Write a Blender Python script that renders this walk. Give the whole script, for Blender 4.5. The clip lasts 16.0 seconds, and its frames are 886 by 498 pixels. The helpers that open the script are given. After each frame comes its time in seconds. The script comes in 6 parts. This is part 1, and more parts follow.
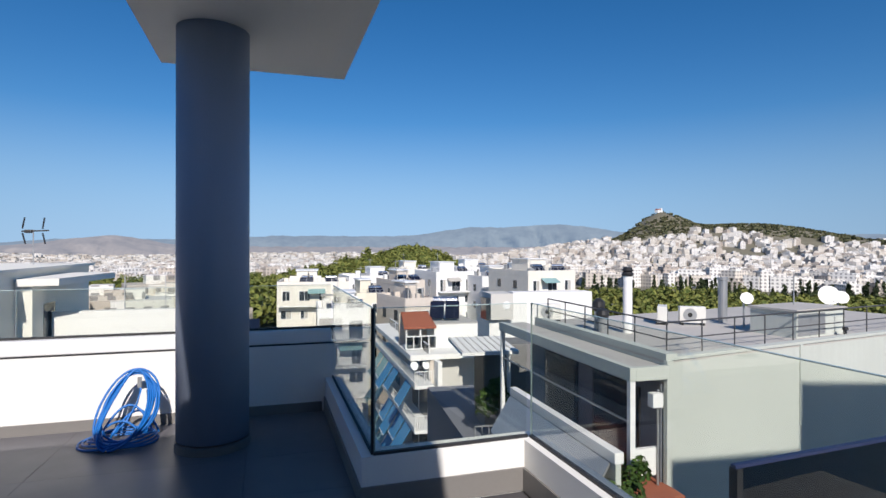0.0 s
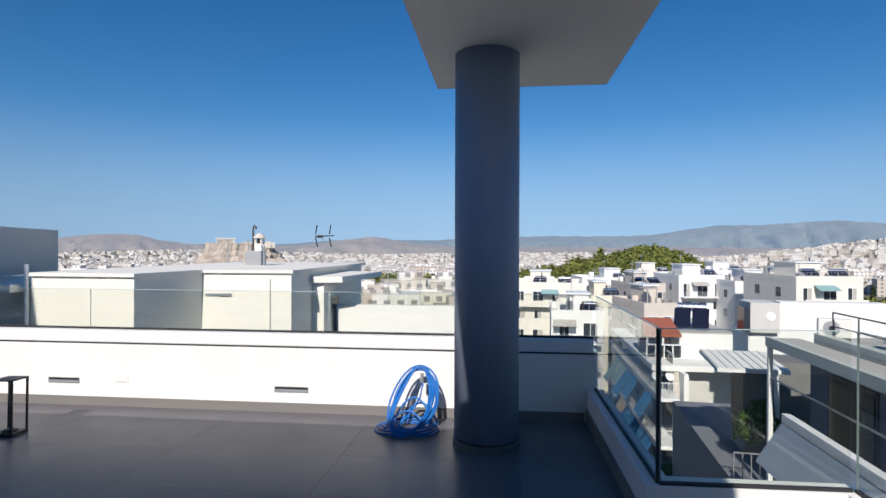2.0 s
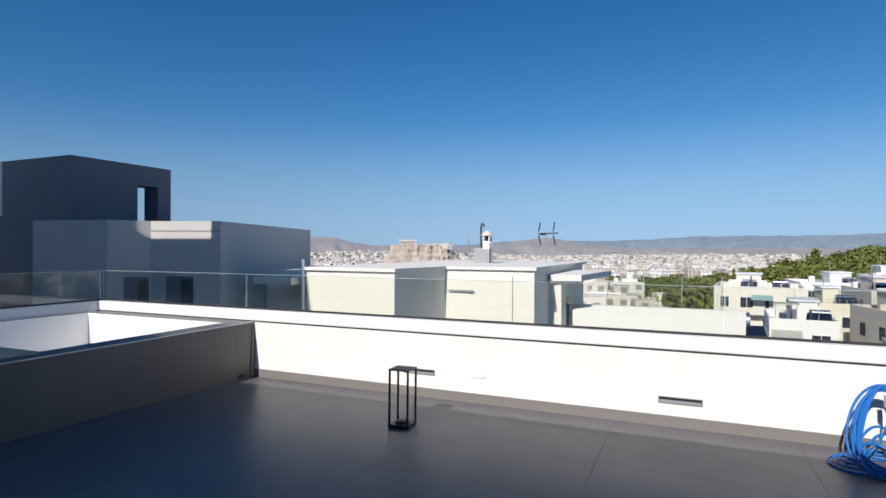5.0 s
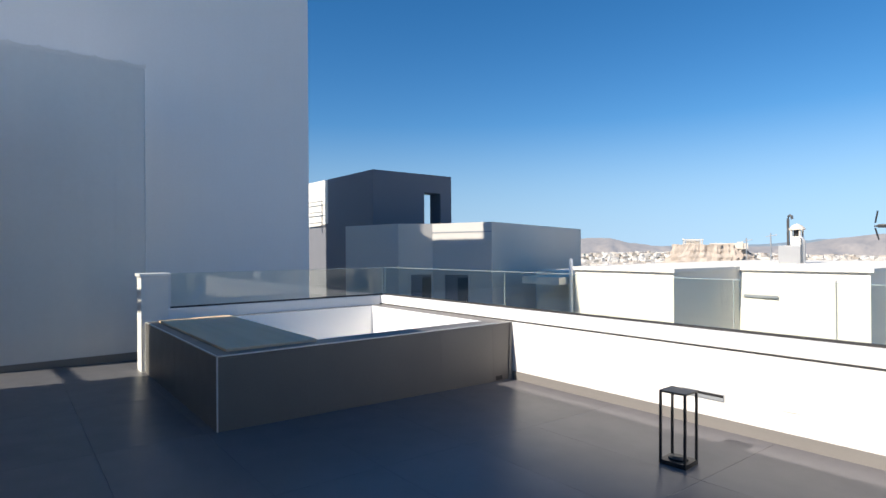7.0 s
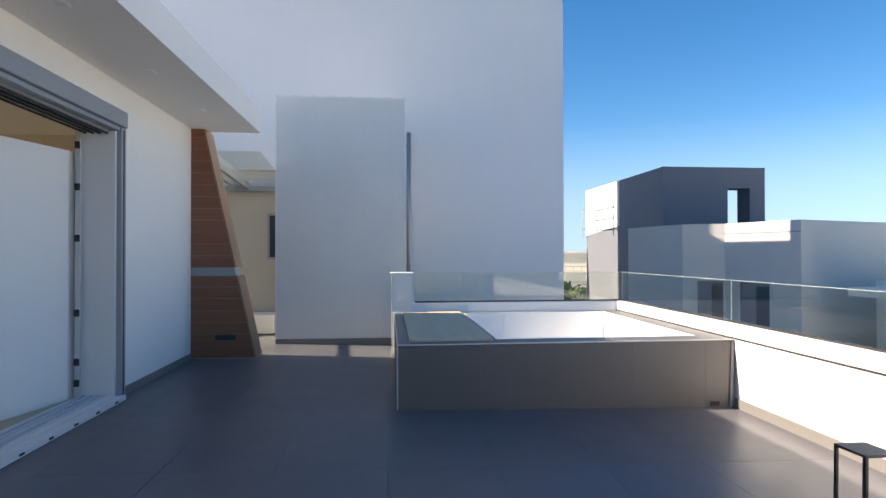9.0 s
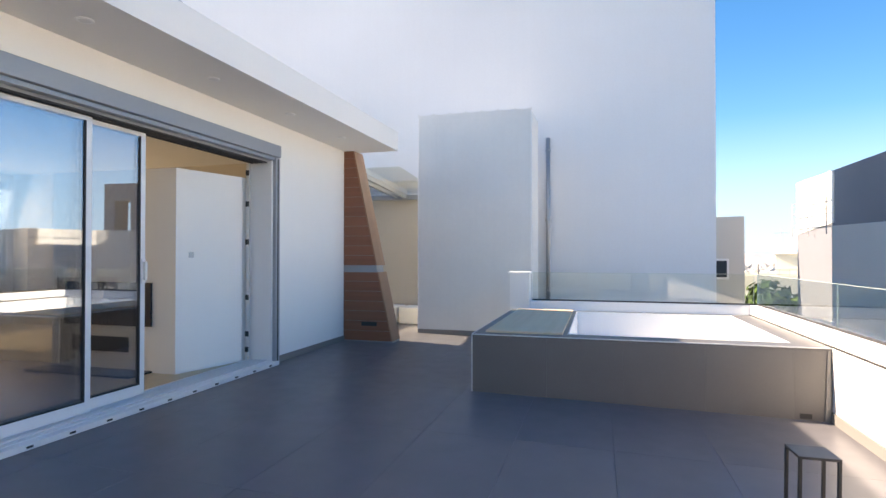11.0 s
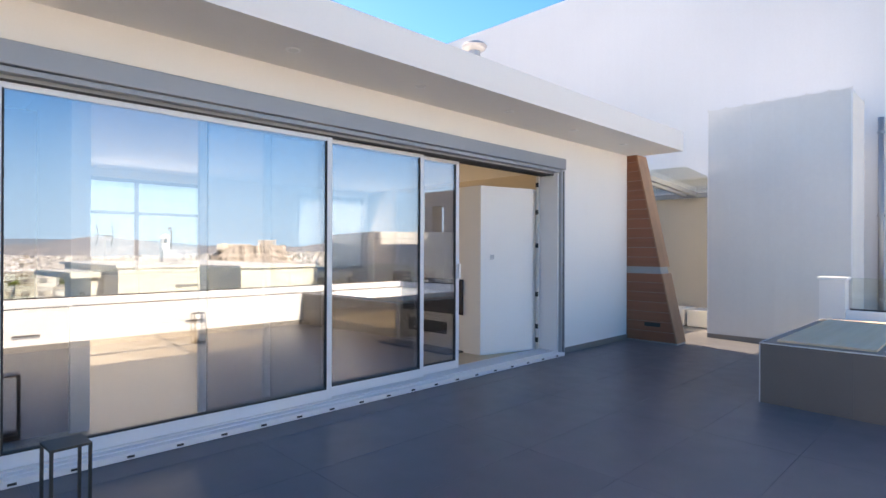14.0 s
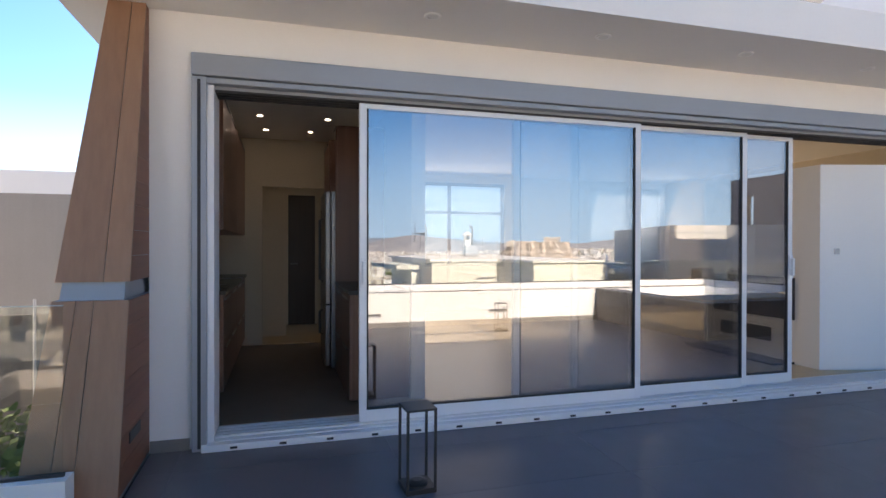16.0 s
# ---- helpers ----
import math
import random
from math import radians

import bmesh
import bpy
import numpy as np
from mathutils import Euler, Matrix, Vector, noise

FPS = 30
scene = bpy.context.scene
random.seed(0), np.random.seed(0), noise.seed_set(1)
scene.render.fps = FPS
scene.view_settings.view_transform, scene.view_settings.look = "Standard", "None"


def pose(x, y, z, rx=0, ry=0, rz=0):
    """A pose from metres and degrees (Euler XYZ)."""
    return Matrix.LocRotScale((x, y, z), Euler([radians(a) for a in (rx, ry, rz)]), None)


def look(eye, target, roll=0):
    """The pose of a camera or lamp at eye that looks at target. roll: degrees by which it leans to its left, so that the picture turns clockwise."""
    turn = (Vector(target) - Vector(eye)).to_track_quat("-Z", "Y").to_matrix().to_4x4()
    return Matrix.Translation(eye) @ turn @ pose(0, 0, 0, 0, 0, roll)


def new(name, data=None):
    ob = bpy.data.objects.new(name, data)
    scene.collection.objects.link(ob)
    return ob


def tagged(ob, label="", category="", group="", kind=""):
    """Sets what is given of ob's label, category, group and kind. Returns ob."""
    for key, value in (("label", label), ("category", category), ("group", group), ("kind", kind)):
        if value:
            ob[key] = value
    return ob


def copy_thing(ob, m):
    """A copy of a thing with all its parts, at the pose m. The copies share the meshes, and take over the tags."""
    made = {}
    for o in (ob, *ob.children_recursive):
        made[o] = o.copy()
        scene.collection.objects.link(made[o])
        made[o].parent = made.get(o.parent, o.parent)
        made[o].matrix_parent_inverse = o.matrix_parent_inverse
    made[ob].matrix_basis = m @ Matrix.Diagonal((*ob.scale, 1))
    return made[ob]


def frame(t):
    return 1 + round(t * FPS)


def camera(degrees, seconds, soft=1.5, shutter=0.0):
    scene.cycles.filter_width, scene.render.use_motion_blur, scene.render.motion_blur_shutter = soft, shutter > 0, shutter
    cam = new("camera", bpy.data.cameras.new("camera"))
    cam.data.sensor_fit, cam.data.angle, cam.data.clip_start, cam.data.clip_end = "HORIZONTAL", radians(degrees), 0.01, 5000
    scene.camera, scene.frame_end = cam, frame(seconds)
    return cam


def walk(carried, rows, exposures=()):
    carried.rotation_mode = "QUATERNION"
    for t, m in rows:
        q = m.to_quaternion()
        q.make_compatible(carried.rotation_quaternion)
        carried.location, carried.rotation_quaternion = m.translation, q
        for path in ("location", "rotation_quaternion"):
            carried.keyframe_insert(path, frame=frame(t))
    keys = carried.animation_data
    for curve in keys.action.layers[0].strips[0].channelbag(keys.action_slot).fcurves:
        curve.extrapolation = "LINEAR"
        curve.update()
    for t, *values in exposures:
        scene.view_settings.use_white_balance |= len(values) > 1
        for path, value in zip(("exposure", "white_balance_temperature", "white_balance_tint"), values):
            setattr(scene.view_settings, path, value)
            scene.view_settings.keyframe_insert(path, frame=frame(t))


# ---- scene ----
# camera and walk
cam = camera(77.3, 16.0)
PATH = [
    (0, (-0.146, 0.274, 1.366), (0.46, 2.18, 1.364), 0.1),
    (0.5, (-0.189, 0.298, 1.369), (0.188, 2.262, 1.366), -0.0),
    (1, (-0.246, 0.305, 1.395), (-0.07, 2.298, 1.391), 0.1),
    (1.5, (-0.288, 0.304, 1.42), (-0.316, 2.304, 1.42), 0.1),
    (2, (-0.412, 0.326, 1.45), (-0.62, 2.315, 1.447), 0.2),
    (2.5, (-0.68, 0.351, 1.449), (-0.993, 2.327, 1.442), 0.3),
    (3, (-1.028, 0.38, 1.438), (-1.44, 2.337, 1.431), 0.5),
    (3.2, (-1.254, 0.344, 1.423), (-1.664, 2.302, 1.417), 0.5),
    (5.3, (-2.404, 0.562, 1.316), (-3.359, 2.319, 1.319), 0.0),
    (5.5, (-2.449, 0.536, 1.308), (-3.516, 2.228, 1.313), -0.1),
    (6, (-2.572, 0.606, 1.267), (-3.889, 2.111, 1.273), -0.1),
    (6.5, (-2.623, 0.874, 1.25), (-4.079, 2.245, 1.255), -0.3),
    (7, (-2.577, 1.137, 1.265), (-4.145, 2.379, 1.271), -0.4),
    (7.5, (-2.429, 1.326, 1.257), (-4.122, 2.391, 1.275), -0.1),
    (8, (-2.315, 1.646, 1.278), (-4.151, 2.438, 1.289), -0.3),
    (8.5, (-2.168, 1.956, 1.267), (-4.103, 2.46, 1.282), -0.3),
    (9, (-2.033, 2.277, 1.277), (-4.023, 2.471, 1.296), -0.1),
    (9.5, (-1.971, 2.662, 1.284), (-3.968, 2.554, 1.297), -0.2),
    (9.7, (-1.917, 2.827, 1.286), (-3.906, 2.621, 1.298), -0.2),
    (11.8, (-1.29, 3.826, 1.26), (-3.18, 3.173, 1.278), 0.2),
    (12, (-1.252, 3.906, 1.262), (-3.129, 3.216, 1.275), 0.2),
    (12.5, (-1.202, 4.044, 1.272), (-3.016, 3.203, 1.277), 0.1),
    (13, (-1.137, 4.018, 1.316), (-2.846, 2.978, 1.32), 0.2),
    (13.5, (-1.079, 3.915, 1.37), (-2.669, 2.702, 1.367), 0.4),
    (14, (-1.016, 3.915, 1.357), (-2.429, 2.5, 1.361), 0.2),
    (14.5, (-0.923, 3.858, 1.339), (-2.147, 2.275, 1.343), 0.2),
    (15, (-0.893, 3.791, 1.315), (-1.884, 2.054, 1.324), 0.0),
    (15.5, (-0.897, 3.772, 1.325), (-1.631, 1.912, 1.319), 0.1),
    (16, (-0.892, 3.762, 1.32), (-1.451, 1.841, 1.309), 0.1),
]

walk(cam, [(t, look(eye, target, roll)) for t, eye, target, roll in PATH],
     exposures=[(0, 0.15, 6400, 14), (3, 0.1, 6400, 13), (5.5, 0.1, 6450, 13), (7.0, 0.65, 6850, 12), (8.5, 1.15, 7350, 14), (9.5, 1.5, 7850, 16), (12, 2.0, 8450, 19), (14, 1.95, 8400, 21), (16, 1.7, 8350, 22)])
# world and sun
SUN_WAY = Vector((0.098, 1.0, -0.722)).normalized()
world = bpy.data.worlds.new("world")
scene.world = world
world.use_nodes = True
wn = world.node_tree.nodes
sky = wn.new("ShaderNodeTexSky")
sky.sky_type = "NISHITA"
sky.sun_disc = False
sky.sun_elevation = math.asin(-SUN_WAY.z)
sky.sun_rotation = math.atan2(-SUN_WAY.x, -SUN_WAY.y)
sky.altitude = 100
sky.air_density = 1.0
sky.dust_density = 0.2
sky.ozone_density = 5.0
wn["Background"].inputs["Strength"].default_value = 0.085
rich = wn.new("ShaderNodeHueSaturation")
way = wn.new("ShaderNodeTexCoord")
split = wn.new("ShaderNodeSeparateXYZ")
haze = wn.new("ShaderNodeMapRange")
haze.inputs["From Max"].default_value = 0.22
haze.inputs["To Min"].default_value = 0.95
haze.inputs["To Max"].default_value = 1.28
world.node_tree.links.new(way.outputs["Generated"], split.inputs[0])
world.node_tree.links.new(split.outputs["Z"], haze.inputs["Value"])
# clear dry air: the pale blue reaches right down to the horizon
low = wn.new("ShaderNodeMath")
low.operation = "SMOOTH_MAX"
low.inputs[1].default_value = 0.115
low.inputs[2].default_value = 0.14
lift = wn.new("ShaderNodeCombineXYZ")
world.node_tree.links.new(split.outputs["Z"], low.inputs[0])
world.node_tree.links.new(split.outputs["X"], lift.inputs["X"])
world.node_tree.links.new(split.outputs["Y"], lift.inputs["Y"])
world.node_tree.links.new(low.outputs[0], lift.inputs["Z"])
world.node_tree.links.new(lift.outputs[0], sky.inputs["Vector"])
world.node_tree.links.new(haze.outputs["Result"], rich.inputs["Saturation"])
world.node_tree.links.new(sky.outputs["Color"], rich.inputs["Color"])
world.node_tree.links.new(rich.outputs["Color"], wn["Background"].inputs["Color"])
sun = new("sun", bpy.data.lights.new("sun", "SUN"))
sun.data.energy = 4.6
sun.data.angle = radians(0.53)
sun.data.color = (1.0, 0.94, 0.85)
sun.matrix_world = look((0, 0, 60), Vector((0, 0, 60)) + SUN_WAY)


# ---------- materials ----------
def surface(name, color, rough=0.6, metal=0.0, vary=0.12, grain=0.06, big=1.2, small=40.0, bump=0.15, dist=0.004,
            spec=0.5, streak=0.0, each=0.0):
    """A paint, plaster, stone or metal: base colour with cloudy stains, fine grain, vertical streaks and fine relief."""
    m = bpy.data.materials.new(name)
    m.use_nodes = True
    nt = m.node_tree
    b = nt.nodes["Principled BSDF"]
    b.inputs["Roughness"].default_value = rough
    b.inputs["Metallic"].default_value = metal
    b.inputs["Specular IOR Level"].default_value = spec
    geo = nt.nodes.new("ShaderNodeNewGeometry")

    def noise_at(scale, detail, stretch=None):
        n = nt.nodes.new("ShaderNodeTexNoise")
        n.inputs["Scale"].default_value = scale
        n.inputs["Detail"].default_value = detail
        if stretch:
            mp = nt.nodes.new("ShaderNodeMapping")
            mp.inputs["Scale"].default_value = stretch
            nt.links.new(geo.outputs["Position"], mp.inputs["Vector"])
            nt.links.new(mp.outputs["Vector"], n.inputs["Vector"])
        else:
            nt.links.new(geo.outputs["Position"], n.inputs["Vector"])
        return n.outputs["Fac"]

    def add(a, fac, amount):
        mm = nt.nodes.new("ShaderNodeMath")
        mm.operation = "MULTIPLY_ADD"
        nt.links.new(fac, mm.inputs[0])
        mm.inputs[1].default_value = amount * 2
        if a is None:
            mm.inputs[2].default_value = 1 - amount
        else:
            sh = nt.nodes.new("ShaderNodeMath")
            sh.operation = "SUBTRACT"
            nt.links.new(a, sh.inputs[0])
            sh.inputs[1].default_value = amount
            nt.links.new(sh.outputs[0], mm.inputs[2])
        return mm.outputs[0]

    v = add(None, noise_at(big, 5), vary)
    fine = noise_at(small, 4)
    v = add(v, fine, grain)
    if streak:
        v = add(v, noise_at(1.0, 4, (9, 9, 0.35)), streak)
    if each:
        oi = nt.nodes.new("ShaderNodeObjectInfo")
        v = add(v, oi.outputs["Random"], each)
    mul = nt.nodes.new("ShaderNodeVectorMath")
    mul.operation = "SCALE"
    mul.inputs[0].default_value = color
    nt.links.new(v, mul.inputs["Scale"])
    nt.links.new(mul.outputs["Vector"], b.inputs["Base Color"])
    rr = nt.nodes.new("ShaderNodeMapRange")
    nt.links.new(noise_at(big * 3, 4), rr.inputs["Value"])
    rr.inputs["To Min"].default_value = max(0.02, rough - 0.08)
    rr.inputs["To Max"].default_value = min(1.0, rough + 0.08)
    nt.links.new(rr.outputs["Result"], b.inputs["Roughness"])
    if bump:
        bp = nt.nodes.new("ShaderNodeBump")
        bp.inputs["Strength"].default_value = bump
        bp.inputs["Distance"].default_value = dist
        nt.links.new(fine, bp.inputs["Height"])
        nt.links.new(bp.outputs["Normal"], b.inputs["Normal"])
    return m


def wood(name, color, dark, axis="z", scale=1.0, rough=0.5):
    m = bpy.data.materials.new(name)
    m.use_nodes = True
    nt = m.node_tree
    b = nt.nodes["Principled BSDF"]
    b.inputs["Roughness"].default_value = rough
    geo = nt.nodes.new("ShaderNodeNewGeometry")
    mp = nt.nodes.new("ShaderNodeMapping")
    long = {"x": (1.2, 26, 26), "y": (26, 1.2, 26), "z": (26, 26, 1.2)}[axis]
    mp.inputs["Scale"].default_value = [c * scale for c in long]
    nt.links.new(geo.outputs["Position"], mp.inputs["Vector"])
    n = nt.nodes.new("ShaderNodeTexNoise")
    n.inputs["Scale"].default_value = 1.0
    n.inputs["Detail"].default_value = 6
    nt.links.new(mp.outputs["Vector"], n.inputs["Vector"])
    oi = nt.nodes.new("ShaderNodeObjectInfo")
    ad = nt.nodes.new("ShaderNodeMath")
    ad.operation = "MULTIPLY_ADD"
    nt.links.new(oi.outputs["Random"], ad.inputs[0])
    ad.inputs[1].default_value = 0.35
    nt.links.new(n.outputs["Fac"], ad.inputs[2])
    r = nt.nodes.new("ShaderNodeValToRGB")
    r.color_ramp.elements[0].position, r.color_ramp.elements[0].color = 0.3, (*dark, 1)
    r.color_ramp.elements[1].position, r.color_ramp.elements[1].color = 0.95, (*color, 1)
    nt.links.new(ad.outputs[0], r.inputs["Fac"])
    nt.links.new(r.outputs["Color"], b.inputs["Base Color"])
    bp = nt.nodes.new("ShaderNodeBump")
    bp.inputs["Strength"].default_value = 0.12
    bp.inputs["Distance"].default_value = 0.002
    nt.links.new(n.outputs["Fac"], bp.inputs["Height"])
    nt.links.new(bp.outputs["Normal"], b.inputs["Normal"])
    return m


def clear_glass(name, tint, ior, sheen=(1.0, 1.0, 1.0)):
    m = bpy.data.materials.new(name)
    m.use_nodes = True
    nt = m.node_tree
    nt.nodes.remove(nt.nodes["Principled BSDF"])
    out = nt.nodes["Material Output"]
    tr = nt.nodes.new("ShaderNodeBsdfTransparent")
    tr.inputs["Color"].default_value = (*tint, 1)
    gl = nt.nodes.new("ShaderNodeBsdfGlossy")
    gl.inputs["Roughness"].default_value = 0.0
    gl.inputs["Color"].default_value = (*sheen, 1)
    lw = nt.nodes.new("ShaderNodeLayerWeight")
    lw.inputs["Blend"].default_value = 0.5
    pw = nt.nodes.new("ShaderNodeMath")
    pw.operation = "POWER"
    pw.inputs[1].default_value = 5.0
    nt.links.new(lw.outputs["Facing"], pw.inputs[0])
    fr = nt.nodes.new("ShaderNodeMapRange")
    fr.inputs["To Min"].default_value = ((ior - 1) / (ior + 1)) ** 2
    nt.links.new(pw.outputs[0], fr.inputs["Value"])
    mx = nt.nodes.new("ShaderNodeMixShader")
    nt.links.new(fr.outputs["Result"], mx.inputs["Fac"])
    nt.links.new(tr.outputs["BSDF"], mx.inputs[1])
    nt.links.new(gl.outputs["BSDF"], mx.inputs[2])
    nt.links.new(mx.outputs["Shader"], out.inputs["Surface"])
    return m


def glow(name, color, strength):
    m = bpy.data.materials.new(name)
    m.use_nodes = True
    b = m.node_tree.nodes["Principled BSDF"]
    b.inputs["Base Color"].default_value = (*color, 1)
    b.inputs["Emission Color"].default_value = (*color, 1)
    b.inputs["Emission Strength"].default_value = strength
    return m


M_PLASTER = surface("white_plaster", (0.80, 0.79, 0.765), 0.85, vary=0.03, grain=0.02, small=90, bump=0.25, dist=0.002, streak=0.006)
M_PLASTER_OLD = surface("weathered_white_render", (0.74, 0.735, 0.72), 0.9, vary=0.05, grain=0.03, big=0.5, small=30, bump=0.12, streak=0.012)
M_BIGWALL = surface("grey_white_render", (0.75, 0.755, 0.76), 0.92, vary=0.10, grain=0.025, big=0.3, small=25, bump=0.12, streak=0.012)
# weathered garden wall; on the ribbed canopy house this grey stands for shade
M_LAWN_WALL = surface("weathered_and_shaded_plaster", (0.18, 0.18, 0.18), 0.95, vary=0.16, grain=0.06, big=0.5, small=14, streak=0.05)
M_CLOTH = surface("faded_windbreak_cloth", (0.10, 0.092, 0.085), 0.95, vary=0.1, grain=0.05)
# cream wall made darker: the shade under the canopy is in this beige
M_PASSAGE_SHADE = surface("passage_render_with_shade", (0.47, 0.44, 0.395), 0.9, vary=0.06, grain=0.03, big=0.8, streak=0.02)
M_SOFFIT = surface("soffit_paint", (0.78, 0.765, 0.735), 0.9, vary=0.02, grain=0.015, bump=0.1)
M_COLUMN = surface("grey_column_render", (0.27, 0.32, 0.42), 0.6, vary=0.05, grain=0.04, small=80, bump=0.2, dist=0.002, streak=0.04)
M_TILE = surface("grey_porcelain_tile", (0.134, 0.131, 0.143), 0.36, spec=0.28, vary=0.10, grain=0.05, big=1.6, small=70, bump=0.05, dist=0.001, each=0.05)
M_GROUT = surface("dark_grout", (0.075, 0.073, 0.078), 0.7)
M_SKIRT = surface("grey_skirting_tile", (0.20, 0.19, 0.18), 0.45, vary=0.08, grain=0.04)
M_COPING = surface("white_coated_metal", (0.80, 0.805, 0.81), 0.4, metal=0.0, vary=0.03, grain=0.02, bump=0.03)
M_ALU = surface("white_aluminium", (0.74, 0.745, 0.75), 0.38, metal=0.1, vary=0.03, grain=0.02, bump=0.03)
M_GREYALU = surface("grey_aluminium", (0.30, 0.325, 0.35), 0.42, metal=0.2, vary=0.04, grain=0.02, bump=0.03)
M_RUBBER = surface("black_rubber_gasket", (0.02, 0.02, 0.022), 0.6)
M_BLACK = surface("black_coated_steel", (0.02, 0.02, 0.021), 0.45, vary=0.1, grain=0.05, bump=0.04)
M_TUB = surface("dark_grey_tub_tile", (0.135, 0.126, 0.12), 0.42, vary=0.12, grain=0.06, big=2.0, small=50, bump=0.05, each=0.05)
M_TUBWHITE = surface("white_basin_acrylic", (0.82, 0.82, 0.81), 0.3, vary=0.02, grain=0.01, bump=0.02)
M_LID = wood("tan_board", (0.74, 0.56, 0.39), (0.64, 0.47, 0.31), "x", 0.5, 0.9)
M_LID.node_tree.nodes["Principled BSDF"].inputs["Specular IOR Level"].default_value = 0.1
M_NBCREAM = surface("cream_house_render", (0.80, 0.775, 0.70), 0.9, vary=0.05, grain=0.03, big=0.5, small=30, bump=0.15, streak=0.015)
M_SHAFT = surface("stained_shaft_render", (0.70, 0.695, 0.67), 0.9, vary=0.09, grain=0.03, big=0.7, small=18, bump=0.15, streak=0.022)
M_TRIM = surface("steel_edge_trim", (0.62, 0.62, 0.62), 0.4, metal=0.3, vary=0.05)
M_CLAD_H = wood("brown_cladding_board", (0.27, 0.10, 0.052), (0.19, 0.07, 0.036), "y", 1.0, 0.5)
M_CLAD_V = wood("brown_cladding_plank", (0.34, 0.185, 0.11), (0.26, 0.135, 0.08), "z", 1.0, 0.5)
M_GLASS_DOOR = clear_glass("door_glass", (0.84, 0.83, 0.81), 3.0, (0.80, 0.90, 1.0))
M_GLASS_RAIL = clear_glass("railing_glass", (0.95, 0.965, 0.935), 1.5)
M_GLASS_REAR = clear_glass("tinted_rear_glass", (0.62, 0.64, 0.64), 1.5)
M_GLASS_EDGE = surface("green_glass_edge", (0.42, 0.52, 0.50), 0.15, vary=0.02)
M_GLASS_DARK = clear_glass("smoked_glass", (0.25, 0.26, 0.28), 1.6)
M_HOSE = surface("blue_pvc_hose", (0.004, 0.14, 0.48), 0.45, vary=0.08, grain=0.03)
M_BRASS = surface("hose_fitting", (0.6, 0.58, 0.55), 0.35, metal=0.8)
M_PARQUET = wood("oak_parquet", (0.50, 0.385, 0.24), (0.40, 0.295, 0.175), "x", 0.7, 0.35)
M_KFLOOR = surface("dark_kitchen_tile", (0.15, 0.115, 0.09), 0.6, vary=0.1)
M_WALNUT = wood("walnut_veneer", (0.20, 0.098, 0.066), (0.135, 0.066, 0.045), "z", 0.8, 0.4)
M_CREAM = surface("cream_wall_paint", (0.56, 0.49, 0.385), 0.9, vary=0.03, bump=0.08)
M_WORKTOP = surface("black_stone_worktop", (0.03, 0.03, 0.032), 0.25)
M_FRIDGE = surface("brushed_steel", (0.2, 0.2, 0.205), 0.3, metal=0.85)
M_DARKDOOR = wood("dark_wenge", (0.05, 0.035, 0.028), (0.025, 0.018, 0.015), "z", 1.0, 0.45)
M_LAMP = glow("spot_bulb", (1.0, 0.93, 0.8), 12.0)
M_LENS = surface("frosted_spot_lens", (0.7, 0.7, 0.68), 0.3)
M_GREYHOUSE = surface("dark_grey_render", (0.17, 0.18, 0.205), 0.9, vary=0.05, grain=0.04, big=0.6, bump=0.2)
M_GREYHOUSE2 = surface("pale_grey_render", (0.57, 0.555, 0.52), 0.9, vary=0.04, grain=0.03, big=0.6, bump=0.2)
M_CONCRETE = surface("pale_green_render", (0.50, 0.53, 0.49), 0.92, vary=0.07, grain=0.04, big=0.5, small=20, bump=0.25, streak=0.06)
M_ROOFSCREED = surface("roof_screed", (0.46, 0.44, 0.41), 0.95, vary=0.14, grain=0.06, big=0.6, small=12, bump=0.2)
M_METALPAINT = surface("galvanised_steel", (0.40, 0.41, 0.42), 0.45, metal=0.6, vary=0.1)
M_RAIL = surface("dark_painted_rail", (0.06, 0.06, 0.062), 0.5)
M_AWNING = surface("blue_awning_cloth", (0.05, 0.22, 0.42), 0.85, vary=0.08, grain=0.06, small=60)
M_AWNING2 = surface("faded_green_awning_cloth", (0.22, 0.36, 0.36), 0.85, vary=0.1)
M_REDTILE = surface("red_roof_tile", (0.32, 0.10, 0.055), 0.85, vary=0.15, grain=0.12, big=2, small=14)
M_WINDOW = surface("dark_window_pane", (0.035, 0.045, 0.055), 0.12, vary=0.2, bump=0)
M_SHUTTER = surface("closed_roller_shutter", (0.42, 0.40, 0.36), 0.6, vary=0.08)
M_SOLAR = surface("solar_collector_glass", (0.012, 0.015, 0.03), 0.12, bump=0)
M_TANK = surface("steel_water_tank", (0.55, 0.56, 0.57), 0.25, metal=0.9, vary=0.06)
M_WHITEPAINT = surface("white_enamel", (0.80, 0.80, 0.79), 0.4, vary=0.04)
M_ACBODY = surface("air_conditioner_casing", (0.68, 0.67, 0.63), 0.5, vary=0.05)
M_ROCK = surface("limestone_cliff", (0.45, 0.385, 0.325), 0.95, vary=0.4, grain=0.3, big=0.05, small=0.3, bump=0.4, dist=2.0)
M_MARBLE = surface("old_marble", (0.62, 0.56, 0.48), 0.9, vary=0.12, big=0.1, small=1)
M_BARK = surface("tree_bark", (0.09, 0.065, 0.045), 0.95, vary=0.2)
M_BAR = surface("label_print", (0.05, 0.12, 0.25), 0.5)


